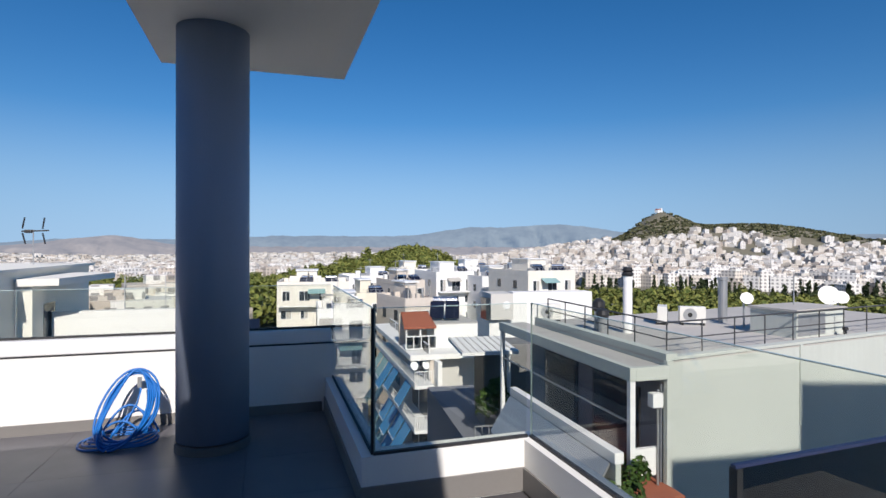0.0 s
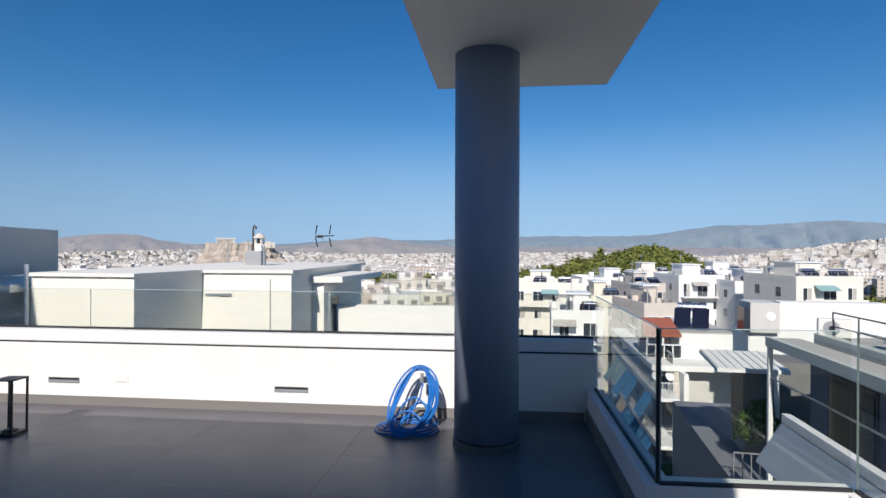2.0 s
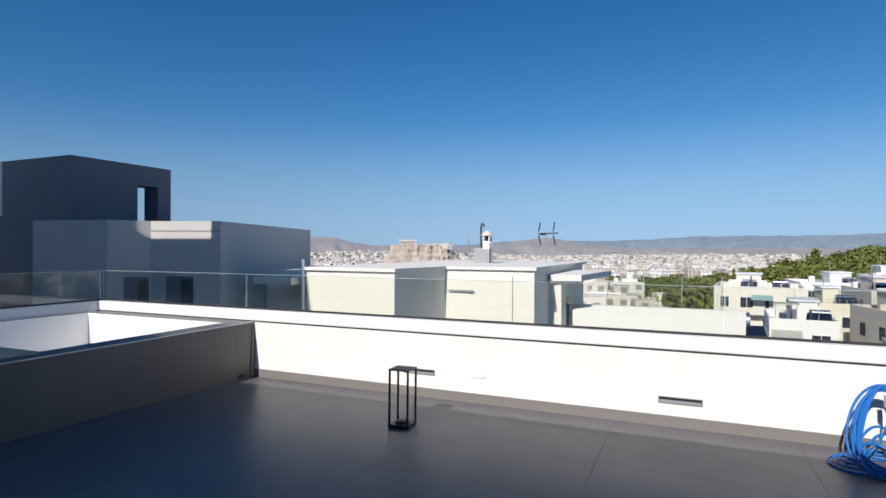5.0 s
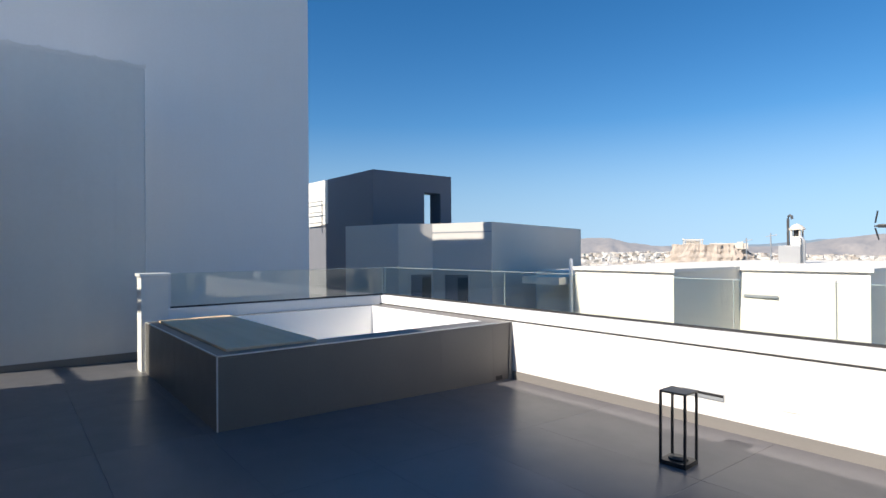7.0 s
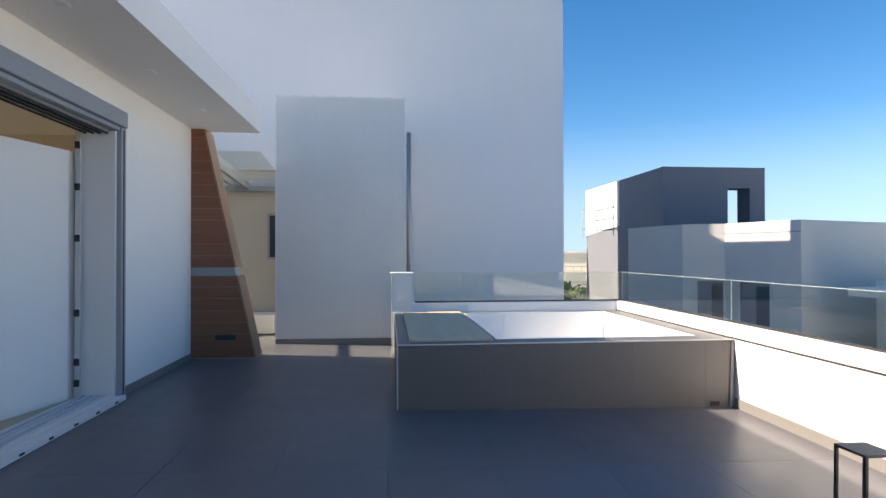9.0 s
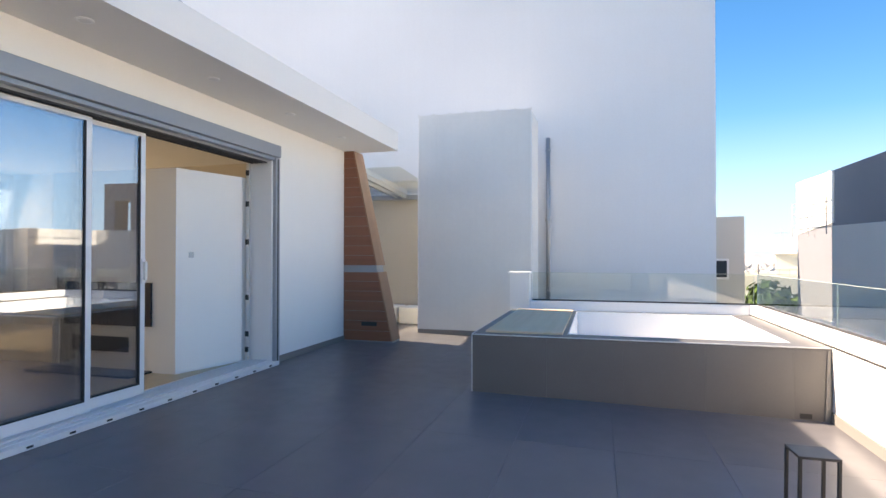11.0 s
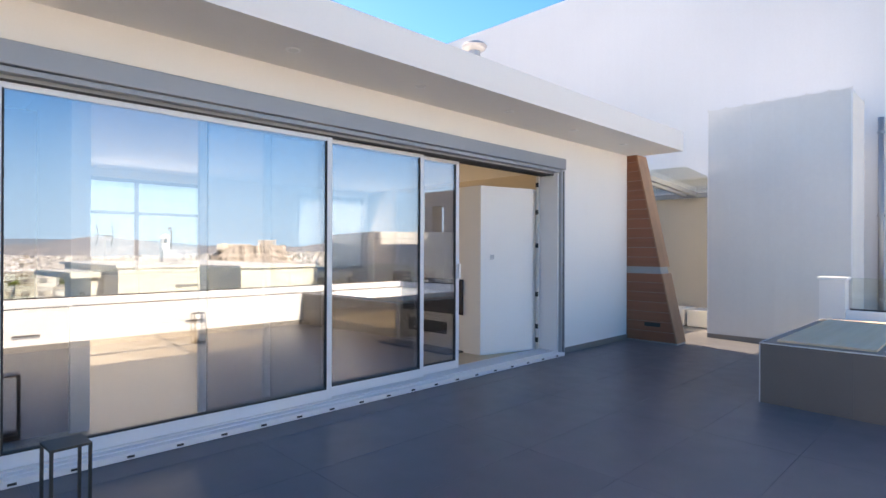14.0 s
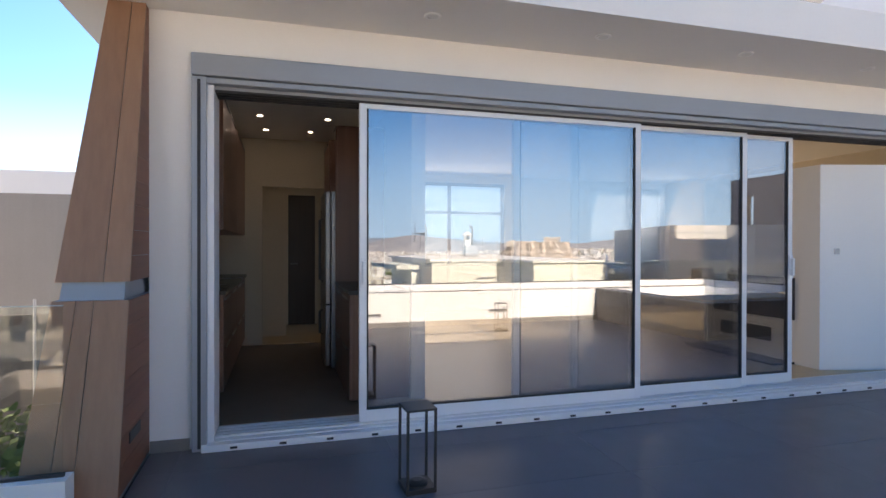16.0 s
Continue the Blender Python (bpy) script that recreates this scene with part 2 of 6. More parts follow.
# ---------- mesh helpers ----------
def box(bm, x0, x1, y0, y1, z0, z1, bevel=0.0):
    t = bmesh.new() if bevel else bm
    vs = [t.verts.new(c) for c in ((x0, y0, z0), (x1, y0, z0), (x1, y1, z0), (x0, y1, z0), (x0, y0, z1), (x1, y0, z1), (x1, y1, z1), (x0, y1, z1))]
    for f in ((3, 2, 1, 0), (4, 5, 6, 7), (0, 1, 5, 4), (1, 2, 6, 5), (2, 3, 7, 6), (3, 0, 4, 7)):
        t.faces.new([vs[i] for i in f])
    if bevel:
        bmesh.ops.bevel(t, geom=list(t.edges), offset=bevel, segments=2, affect="EDGES", profile=0.6)
        merge(bm, t)
    return bm


def merge(bm, t):
    me = bpy.data.meshes.new("tmp")
    t.to_mesh(me)
    t.free()
    bm.from_mesh(me)
    bpy.data.meshes.remove(me)


def prism(bm, poly, z0, z1):
    """poly: counter-clockwise plan outline."""
    a = [bm.verts.new((x, y, z0)) for x, y in poly]
    b = [bm.verts.new((x, y, z1)) for x, y in poly]
    bm.faces.new(a[::-1])
    bm.faces.new(b)
    n = len(poly)
    for i in range(n):
        j = (i + 1) % n
        bm.faces.new((a[i], a[j], b[j], b[i]))
    return bm


def hexa(bm, low, high):
    """A block between two four-cornered outlines."""
    a = [bm.verts.new(p) for p in low]
    b = [bm.verts.new(p) for p in high]
    bm.faces.new(a[::-1])
    bm.faces.new(b)
    for i in range(4):
        j = (i + 1) % 4
        bm.faces.new((a[i], a[j], b[j], b[i]))
    return bm


def tube(bm, pts, r, seg=8, closed=False, r1=None):
    pts = [Vector(p) for p in pts]
    n = len(pts)
    rings = []
    up = Vector((0, 0, 1))
    for i, p in enumerate(pts):
        q0 = pts[(i - 1) % n] if (closed or i > 0) else p
        q1 = pts[(i + 1) % n] if (closed or i < n - 1) else p
        d = (q1 - q0).normalized()
        side = d.cross(up if abs(d.z) < 0.95 else Vector((1, 0, 0))).normalized()
        oth = d.cross(side)
        rad = r if r1 is None else r + (r1 - r) * i / (n - 1)
        rings.append([bm.verts.new(p + rad * (math.cos(a) * side + math.sin(a) * oth)) for a in [2 * math.pi * k / seg for k in range(seg)]])
    for i in range(n if closed else n - 1):
        a, b = rings[i], rings[(i + 1) % n]
        for k in range(seg):
            bm.faces.new((a[k], b[k], b[(k + 1) % seg], a[(k + 1) % seg]))
    if not closed:
        bm.faces.new(rings[0])
        bm.faces.new(rings[-1][::-1])
    return bm


def lathe(bm, cx, cy, prof, seg=32):
    """prof: (radius, z) from the bottom up."""
    rings = [[bm.verts.new((cx + r * math.cos(2 * math.pi * k / seg), cy + r * math.sin(2 * math.pi * k / seg), z)) for k in range(seg)] for r, z in prof]
    for a, b in zip(rings, rings[1:]):
        for k in range(seg):
            bm.faces.new((a[k], a[(k + 1) % seg], b[(k + 1) % seg], b[k]))
    bm.faces.new(rings[0][::-1])
    bm.faces.new(rings[-1])
    return bm


def B():
    return bmesh.new()


def part(name, bm, material, parent=None, label="", smooth=False, m=None):
    me = bpy.data.meshes.new(name)
    bmesh.ops.recalc_face_normals(bm, faces=list(bm.faces))
    bm.to_mesh(me)
    bm.free()
    me.materials.append(material)
    if smooth:
        for p in me.polygons:
            p.use_smooth = True
    ob = new(name, me)
    if parent is not None:
        ob.parent = parent
    if m is not None:
        ob.matrix_basis = m
    if label:
        ob["label"] = label
    return ob


def thing(name, label, category, group="", m=None, kind=""):
    ob = new(name)
    ob.empty_display_size = 0.1
    if m is not None:
        ob.matrix_basis = m
    return tagged(ob, label, category, group, kind)


def struct(name, bm, material, label, category, smooth=False):
    return tagged(part(name, bm, material, smooth=smooth), label, category, kind="structure")


# ---------- terrace ----------
WALL_Y, EDGE_Y, WEST_X, EAST_X = -0.13, 5.38, -9.35, 0.36
PAR_Z, GLASS_Z = 0.645, 1.025
FALL = 0.0185


def floor_z(y):
    """The terrace falls gently towards the north parapet."""
    return -FALL * max(0.0, y + 0.13)


floor = struct("floor", box(box(B(), -12.0, EAST_X, -0.12, 5.6, -0.4, -0.122), EAST_X, 1.45, 0.5, 3.45, -0.4, -0.122),
               M_GROUT, "grey porcelain tiled roof terrace floor", "floor")

bm = box(B(), WEST_X - 0.1, 0.45, EDGE_Y, 5.60, -0.5, 0.50)
parapet_north = struct("wall_north", bm, M_PLASTER, "white plastered low terrace parapet", "parapet")
bm = box(B(), -9.47, 0.42, 5.400, 5.59, 0.512, 0.630, 0.012)
box(bm, -9.40, 0.40, 5.43, 5.57, 0.49, 0.53)
struct("coping_north", bm, M_COPING, "white coated metal coping on the parapet", "coping")
# black strip fills the gap, so its shade is in the colour
struct("trim_north", box(B(), -9.45, 0.44, 5.393, 5.43, 0.5, 0.512), M_RUBBER, "black strip for the shade in the gap under the coping", "trim")
struct("floor_passage", box(B(), -12.0, -9.06, -3.6, -0.122, -0.1, -0.001), M_TILE, "grey tiled floor of the side passage", "floor")
struct("baseboard_kerb", prism(B(), [(0.345, 5.36), (0.345, 3.345), (1.345, 3.345), (1.345, 0.745), (1.358, 0.745), (1.358, 3.358), (0.358, 3.358), (0.358, 5.36)], -0.11, 0.03), M_SKIRT, "grey tile skirting along the kerb", "skirting")
struct("baseboard_north", box(B(), -6.74, 0.33, 5.364, 5.379, -0.11, -0.015), M_SKIRT, "low grey tile skirting", "skirting")

bm = box(B(), -9.60, -9.36, 2.35, EDGE_Y, -0.5, 0.50)
struct("wall_west", bm, M_PLASTER, "white low west parapet behind the tub", "parapet")
bm = box(B(), -9.59, -9.42, 2.58, 5.42, 0.50, 0.630, 0.012)
struct("coping_west", bm, M_COPING, "white coated metal coping on the west parapet", "coping")
post = thing("parapet_post", "square white plastered post with a flat cap", "post")
part("shaft", box(B(), -9.62, -9.38, 2.31, 2.58, -0.1, 1.0), M_PLASTER, post)
part("cap", box(B(), -9.64, -9.36, 2.29, 2.60, 1.0, 1.035, 0.006), M_WHITEPAINT, post, "thin white cap")


def glass_run(name, x0, y0, x1, y1, z0, z1, splits, label, dark_ends=False):
    """A frameless railing: panes standing in a channel, with green polished edges on top."""
    rail = thing(name, label, "glass railing", "glass railings of the terrace")
    L = math.hypot(x1 - x0, y1 - y0)
    m = pose(x0, y0, 0, 0, 0, math.degrees(math.atan2(y1 - y0, x1 - x0)))
    rail.matrix_basis = m
    part("channel", box(B(), 0, L, -0.012, 0.012, z0 - 0.012, z0 + 0.012), M_RUBBER, rail, "black rubber channel")
    cuts = [0, *splits, L]
    for a, b in zip(cuts, cuts[1:]):
        pane = part("pane", box(B(), a + 0.006, b - 0.006, -0.006, 0.006, z0, z1), M_GLASS_RAIL, rail)
        part("polished_edge", box(B(), a + 0.006, b - 0.006, -0.006, 0.006, z1 + 0.0005, z1 + 0.004), M_GLASS_EDGE, pane)
        part("end_edge", box(B(), a + 0.003, a + 0.0055, -0.005, 0.005, z0, z1), M_GLASS_EDGE, pane)
    if dark_ends:
        part("corner_seal", box(B(), -0.012, 0.004, -0.012, 0.012, z0 - 0.01, z1), M_RUBBER, rail, "black corner seal")
    return rail


glass_run("glass_railing", -9.46, 5.50, 0.43, 5.50, PAR_Z - 0.008, GLASS_Z, [2.47, 4.94, 7.41], "frameless clear glass railing on the north parapet")
glass_run("glass_railing", -9.46, 5.46, -9.46, 2.62, PAR_Z - 0.008, GLASS_Z, [], "frameless clear glass railing on the west parapet")
# east corner: low white kerb with glass
kerb = struct("kerb_east", prism(B(), [(0.36, 5.38), (0.36, 3.36), (1.36, 3.36), (1.36, 0.73), (0.10, 0.73), (0.10, 0.61), (1.50, 0.61), (1.50, 3.50), (0.50, 3.50), (0.50, 5.38)], -0.5, 0.195),
              M_PLASTER, "low white kerb along the terrace edge", "kerb")
glass_run("glass_railing", 0.43, 3.40, 0.43, 5.37, 0.20, GLASS_Z, [], "frameless clear glass railing with a black corner seal", True)
glass_run("glass_railing", 0.43, 3.38, 1.40, 3.40, 0.20, GLASS_Z, [], "short frameless clear glass railing pane")
glass_run("glass_railing", 1.42, 3.39, 1.42, 0.70, 0.20, GLASS_Z, [], "frameless clear glass railing along the east edge")
glass_run("glass_railing", 1.40, 0.66, 0.125, 0.66, 0.20, GLASS_Z, [], "frameless clear glass railing beside the clad pier")

# slots and socket in the parapet
for x, dz in ((-2.375, 0.0), (-4.70, 0.026)):
    v = thing("wall_vent", "dark recessed drainage slot in the white parapet", "wall vent", "slots in the parapet")
    part("frame", box(box(box(box(B(), x - 0.165, x + 0.165, 5.374, 5.39, 0.082 + dz, 0.088 + dz), x - 0.165, x + 0.165, 5.374, 5.39, 0.132 + dz, 0.138 + dz), x - 0.165, x - 0.158, 5.374, 5.39, 0.088 + dz, 0.132 + dz), x + 0.158, x + 0.165, 5.374, 5.39, 0.088 + dz, 0.132 + dz), M_GREYALU, v)
    part("recess", box(B(), x - 0.158, x + 0.158, 5.376, 5.381, 0.088 + dz, 0.132 + dz), M_BLACK, v)
    part("louvre", hexa(B(), [(x - 0.155, 5.372, 0.09 + dz), (x + 0.155, 5.372, 0.09 + dz), (x + 0.155, 5.376, 0.09 + dz), (x - 0.155, 5.376, 0.09 + dz)],
                        [(x - 0.155, 5.374, 0.112 + dz), (x + 0.155, 5.374, 0.112 + dz), (x + 0.155, 5.3765, 0.112 + dz), (x - 0.155, 5.3765, 0.112 + dz)]), M_GREYALU, v)
for x in (-4.09,):
    s = thing("wall_socket", "small white outdoor double socket on the parapet", "socket")
    part("plate", box(B(), x - 0.075, x + 0.075, 5.375, 5.381, 0.13, 0.20, 0.002), M_PLASTER, s)
    part("flap", box(B(), x - 0.066, x - 0.004, 5.371, 5.375, 0.137, 0.193, 0.0015), M_PLASTER, s)
    part("flap", box(B(), x + 0.004, x + 0.066, 5.371, 5.375, 0.137, 0.193, 0.0015), M_PLASTER, s)

# ---------- column, roof ----------
col = thing("round_column", "round grey rendered column under the roof arm", "column")
part("shaft", lathe(B(), -0.522, 4.68, [(0.252, -0.01), (0.252, 2.955)], 64), M_COLUMN, col, smooth=False)
for p in col.children[0].data.polygons:
    p.use_smooth = abs(p.normal.z) < 0.5
part("base_ring", lathe(B(), -0.522, 4.68, [(0.262, -0.10), (0.262, -0.03), (0.256, -0.026)], 64), M_TUB, col, "dark tile ring at the foot")


def eave_y(x):
    return 0.60 - 0.006 * x


roof = struct("roof_slab", prism(B(), [(-9.25, -6.8), (0.42, -6.8), (0.42, eave_y(0.42)), (-9.25, eave_y(-9.25))], 2.82, 3.10), M_SOFFIT,
              "white rendered flat roof with a deep eave", "roof")
arm = struct("roof_arm", box(B(), -1.01, 0.545, eave_y(0) + 0.03, 5.53, 2.955, 3.20), M_SOFFIT, "white rendered roof arm over the column", "roof")
for i in range(7):
    x = -0.57 - 1.265 * i
    d = thing("downlight", "small round white downlight recessed in the eave", "downlight", "downlights in the eave")
    d.matrix_basis = pose(x, 0.27, 2.82)
    part("ring", lathe(B(), 0, 0, [(0.05, -0.008), (0.055, -0.004), (0.055, 0.0)], 24), M_WHITEPAINT, d)
    part("lens", lathe(B(), 0, 0, [(0.034, -0.0095), (0.036, -0.0085)], 24), M_LENS, d)
vent = thing("roof_vent", "small grey metal vent cowl on the roof", "roof vent")
vent.matrix_basis = pose(-7.17, -1.6, 3.10)
part("pipe", lathe(B(), 0, 0, [(0.10, 0), (0.09, 1.22)], 20), M_METALPAINT, vent)
part("cowl", lathe(B(), 0, 0, [(0.11, 1.22), (0.17, 1.25), (0.19, 1.29), (0.15, 1.33), (0.06, 1.35)], 20), M_METALPAINT, vent)

# ---------- facade ----------
OPEN_W, OPEN_E, HEAD = -7.16, -0.42, 2.40
bm = box(B(), -9.06, OPEN_W, WALL_Y - 0.3, WALL_Y, 0, 2.82)
box(bm, OPEN_E, -0.085, WALL_Y - 0.3, WALL_Y, 0, 2.82)
box(bm, OPEN_W, OPEN_E, WALL_Y - 0.3, WALL_Y, HEAD + 0.02, 2.82)
struct("wall_facade", bm, M_PLASTER, "white plastered house facade round the sliding doors", "wall")
struct("wall_return", box(box(B(), -0.08, 0.20, -0.56, WALL_Y - 0.305, 0.04, 2.818), 0.12, 0.245, -0.99, -0.562, 0.04, 2.818), M_PLASTER, "white wall behind the clad pier", "wall")
struct("baseboard_facade", box(box(B(), -9.06, OPEN_W - 0.1, WALL_Y + 0.001, WALL_Y + 0.013, 0, 0.075), OPEN_E + 0.1, -0.09, WALL_Y + 0.001, WALL_Y + 0.013, 0, 0.075), M_SKIRT,
       "grey tile skirting along the facade", "skirting")
shutter = thing("roller_shutter_box", "long grey aluminium roller shutter box with guides", "shutter box")
part("casing", box(B(), -7.23, -0.34, WALL_Y + 0.002, -0.045, 2.405, 2.545, 0.008), M_GREYALU, shutter)
part("lower_lip", box(B(), -7.16, -0.42, WALL_Y - 0.02, -0.075, 2.365, 2.40, 0.004), M_GREYALU, shutter)
part("inner_lip", box(B(), -7.14, -0.44, -0.32, WALL_Y - 0.03, 2.345, 2.375), M_GREYALU, shutter)
for x in (-7.185, -0.385):
    part("guide", box(B(), x - 0.045, x + 0.045, WALL_Y + 0.002, -0.06, 0.0, 2.40, 0.006), M_GREYALU, shutter)
    part("guide_slot", box(B(), x - 0.01, x + 0.01, -0.061, -0.058, 0.02, 2.38), M_RUBBER, shutter)

door = thing("sliding_door", "wide white aluminium sliding glass door, both ends open", "sliding door")
fr = B()
box(fr, OPEN_W, OPEN_W + 0.05, -0.42, -0.10, 0.05, 2.36)
box(fr, OPEN_E - 0.05, OPEN_E, -0.42, -0.10, 0.05, 2.36)
part("outer_frame", fr, M_ALU, door)
sill = B()
box(sill, OPEN_W - 0.02, OPEN_E + 0.02, -0.10, -0.03, 0.0, 0.045, 0.005)
box(sill, OPEN_W, OPEN_E, -0.42, -0.10, 0.0, 0.05)
part("sill", sill, M_ALU, door)
for y in (-0.165, -0.225, -0.285, -0.345):
    part("track", box(B(), OPEN_W + 0.05, OPEN_E - 0.05, y - 0.006, y + 0.006, 0.05, 0.066), M_TRIM, door)
    part("head_track", box(B(), OPEN_W + 0.05, OPEN_E - 0.05, y - 0.008, y + 0.008, 2.33, 2.345), M_RUBBER, door)
for i in range(22):
    x = -7.0 + i * 0.305
    part("drain_cap", box(B(), x - 0.022, x + 0.022, -0.031, -0.024, 0.014, 0.028), M_RUBBER, door, "black drain cap")


def sash(x0, x1, y, handle=None):
    z0, z1, w = 0.066, 2.345, 0.052
    b = B()
    box(b, x0, x0 + w, y - 0.02, y + 0.02, z0, z1, 0.003)
    box(b, x1 - w, x1, y - 0.02, y + 0.02, z0, z1, 0.003)
    box(b, x0 + w, x1 - w, y - 0.02, y + 0.02, z0, z0 + 0.085, 0.003)
    box(b, x0 + w, x1 - w, y - 0.02, y + 0.02, z1 - 0.05, z1, 0.003)
    s = part("sash", b, M_ALU, door)
    g = B()
    box(g, x0 + w, x0 + w + 0.012, y - 0.012, y + 0.0215, z0 + 0.085, z1 - 0.05)
    box(g, x1 - w - 0.012, x1 - w, y - 0.012, y + 0.0215, z0 + 0.085, z1 - 0.05)
    box(g, x0 + w, x1 - w, y - 0.012, y + 0.0215, z0 + 0.085, z0 + 0.099)
    part("gasket", g, M_RUBBER, s)
    part("pane", box(B(), x0 + w, x1 - w, y - 0.011, y + 0.011, z0 + 0.085, z1 - 0.05), M_GLASS_DOOR, s)
    if handle is not None:
        h = B()
        box(h, handle - 0.02, handle + 0.02, y + 0.02, y + 0.03, 1.02, 1.24, 0.003)
        box(h, handle - 0.012, handle + 0.012, y + 0.03, y + 0.06, 1.05, 1.21, 0.005)
        part("handle", h, M_ALU, s)


sash(-3.735, -1.42, -0.19, -1.45)
sash(-4.875, -2.625, -0.245)
sash(-5.455, -3.165, -0.30, -5.43)
lk = B()
box(lk, -7.085, -7.06, -0.40, -0.36, 0.05, 2.33)
ls = part("lock_stile", lk, M_TRIM, door)
for z in (0.18, 0.36, 0.78, 1.42, 1.86, 2.22):
    part("lock_keeper", box(B(), -7.06, -7.048, -0.40, -0.36, z - 0.03, z + 0.03), M_RUBBER, ls)

# clad piers
def clad_pier(name, x0, x1, inner_x, label):
    """A leaning pier clad with boards: horizontal ones on its flank, upright planks on its sloping front."""
    p = thing(name, label, "clad pier", "clad piers of the facade")
    ytop, ybot, z_top = (0.03, 0.65, 2.82) if name == "clad_pier" else (-0.05, 0.59, 2.82)

    lean_x = 0.09 if name == "clad_pier_east" else 0.0

    def xe(z):
        return x1 + 0.07 * (lean_x > 0) - lean_x * z

    def yf(z):
        return ybot + (ytop - ybot) * z / z_top
    core = B()
    for za, zb, inset in ((-0.03, 1.02, 0.012), (1.02, 1.12, 0.03), (1.12, z_top, 0.012)):
        hexa(core, [(x0 + inset, -0.42, za), (xe(za) - inset, -0.42, za), (xe(za) - inset, yf(za) - inset, za), (x0 + inset, yf(za) - inset, za)],
             [(x0 + inset, -0.42, zb), (xe(zb) - inset, -0.42, zb), (xe(zb) - inset, yf(zb) - inset, zb), (x0 + inset, yf(zb) - inset, zb)])
    part("core", core, M_GREYALU, p, "grey metal band and core")
    for face_x, sgn in ((x0, 1), (x1, -1)):
        z = 0.015
        while z < z_top - 0.02:
            zb = min(z + 0.145, z_top - 0.002)
            if z < 1.02 < zb:
                zb = 1.02
            if 1.02 <= z < 1.12:
                z = 1.12
                continue
            b = B()
            def ends(zz):
                return (x0, x0 + 0.012) if sgn > 0 else (xe(zz) - 0.012, xe(zz))
            g = 0.004
            (xa, xb), (xc, xd) = ends(z), ends(zb)
            hexa(b, [(xa, -0.13, z), (xb, -0.13, z), (xb, yf(z) - 0.02, z), (xa, yf(z) - 0.02, z)],
                 [(xc, -0.13, zb - g), (xd, -0.13, zb - g), (xd, yf(zb) - 0.02, zb - g), (xc, yf(zb) - 0.02, zb - g)])
            part("board", b, M_CLAD_H, p)
            z = zb
    def cut(f, zz):
        return x0 + (xe(zz) - x0) * f + (0.0025 if 0 < f < 1 else 0)
    for za, zb, joints in ((0.015, 1.02, (0, 0.45, 0.68, 1)), (1.12, z_top - 0.002, (0, 0.36, 1))):
        for j0, j1 in zip(joints, joints[1:]):
            a, c, e, f = cut(j0, za), cut(j1, za) - 0.004, cut(j0, zb), cut(j1, zb) - 0.004
            hexa_b = hexa(B(), [(a, yf(za) - 0.02, za), (c, yf(za) - 0.02, za), (c, yf(za), za), (a, yf(za), za)],
                          [(e, yf(zb) - 0.02, zb), (f, yf(zb) - 0.02, zb), (f, yf(zb), zb), (e, yf(zb), zb)])
            part("plank", hexa_b, M_CLAD_V, p)
    yv = 0.16 if name == "clad_pier" else 0.12
    part("vent_slot", box(B(), inner_x - 0.006, inner_x + 0.006, yv, yv + 0.24, 0.23, 0.29), M_BLACK, p, "black vent slot")
    return p


clad_pier("clad_pier", -9.38, -9.06, -9.06, "leaning brown wood-clad pier with a grey metal band")
clad_pier("clad_pier_east", -0.085, 0.31, -0.085, "leaning brown wood-clad pier beside the doors")
bpy.data.objects["clad_pier_east"].name = "clad_pier"

# ---------- hot tub ----------
TX0, TX1, TY0, TY1, TZ = -9.34, -6.76, 2.345, 5.372, 0.507
tub = thing("hot_tub", "square built-in tub clad in dark grey tile, white inside", "tub")
ix0, ix1, iy0, iy1 = -9.22, -6.98, 3.24, 5.14
rim = B()
for a in ((TX0, TX1, TY0, iy0), (TX0, TX1, iy1, TY1), (TX0, ix0, iy0, iy1), (ix1, TX1, iy0, iy1)):
    box(rim, *a, TZ - 0.02, TZ)
part("rim", rim, M_TUB, tub)
core = B()
for a in ((TX0, TX1 - 0.015, TY0 + 0.015, iy0), (TX0, TX1 - 0.015, iy1, TY1), (TX0, ix0, iy0, iy1), (ix1, TX1 - 0.015, iy0, iy1)):
    box(core, *a, -0.12, TZ - 0.021)
part("core", core, M_GROUT, tub)
basin = B()
t = 0.012
for a in ((ix0 + 0.002, ix0 + t, iy0, iy1), (ix1 - t, ix1 - 0.002, iy0, iy1), (ix0 + t, ix1 - t, iy0 + 0.002, iy0 + t), (ix0 + t, ix1 - t, iy1 - t, iy1 - 0.002)):
    box(basin, *a, 0.05, TZ + 0.003)
box(basin, ix0, ix1, iy0, iy1, 0.01, 0.05)
part("basin", basin, M_TUBWHITE, tub, "white basin")
joints = [TY0, 3.06, 3.74, 4.42, 5.10, TY1]
for a, b in zip(joints, joints[1:]):
    part("tile", box(B(), TX1 - 0.014, TX1, a + 0.0006, b - 0.0006, -0.10, TZ - 0.022), M_TUB, tub)
for a, b in ((-9.34, -8.05), (-8.05, TX1 - 0.014)):
    part("tile", box(B(), a + 0.0015, b - 0.0015, TY0, TY0 + 0.014, -0.06, TZ - 0.022), M_TUB, tub)
part("corner_trim", box(B(), TX1 - 0.008, TX1 + 0.002, TY0 - 0.002, TY0 + 0.008, -0.06, TZ), M_TRIM, tub, "steel corner trim")
part("edge_trim", box(B(), TX1 - 0.009, TX1 + 0.002, TY0, TY1, TZ - 0.008, TZ + 0.002), M_TRIM, tub, "steel edge trim")
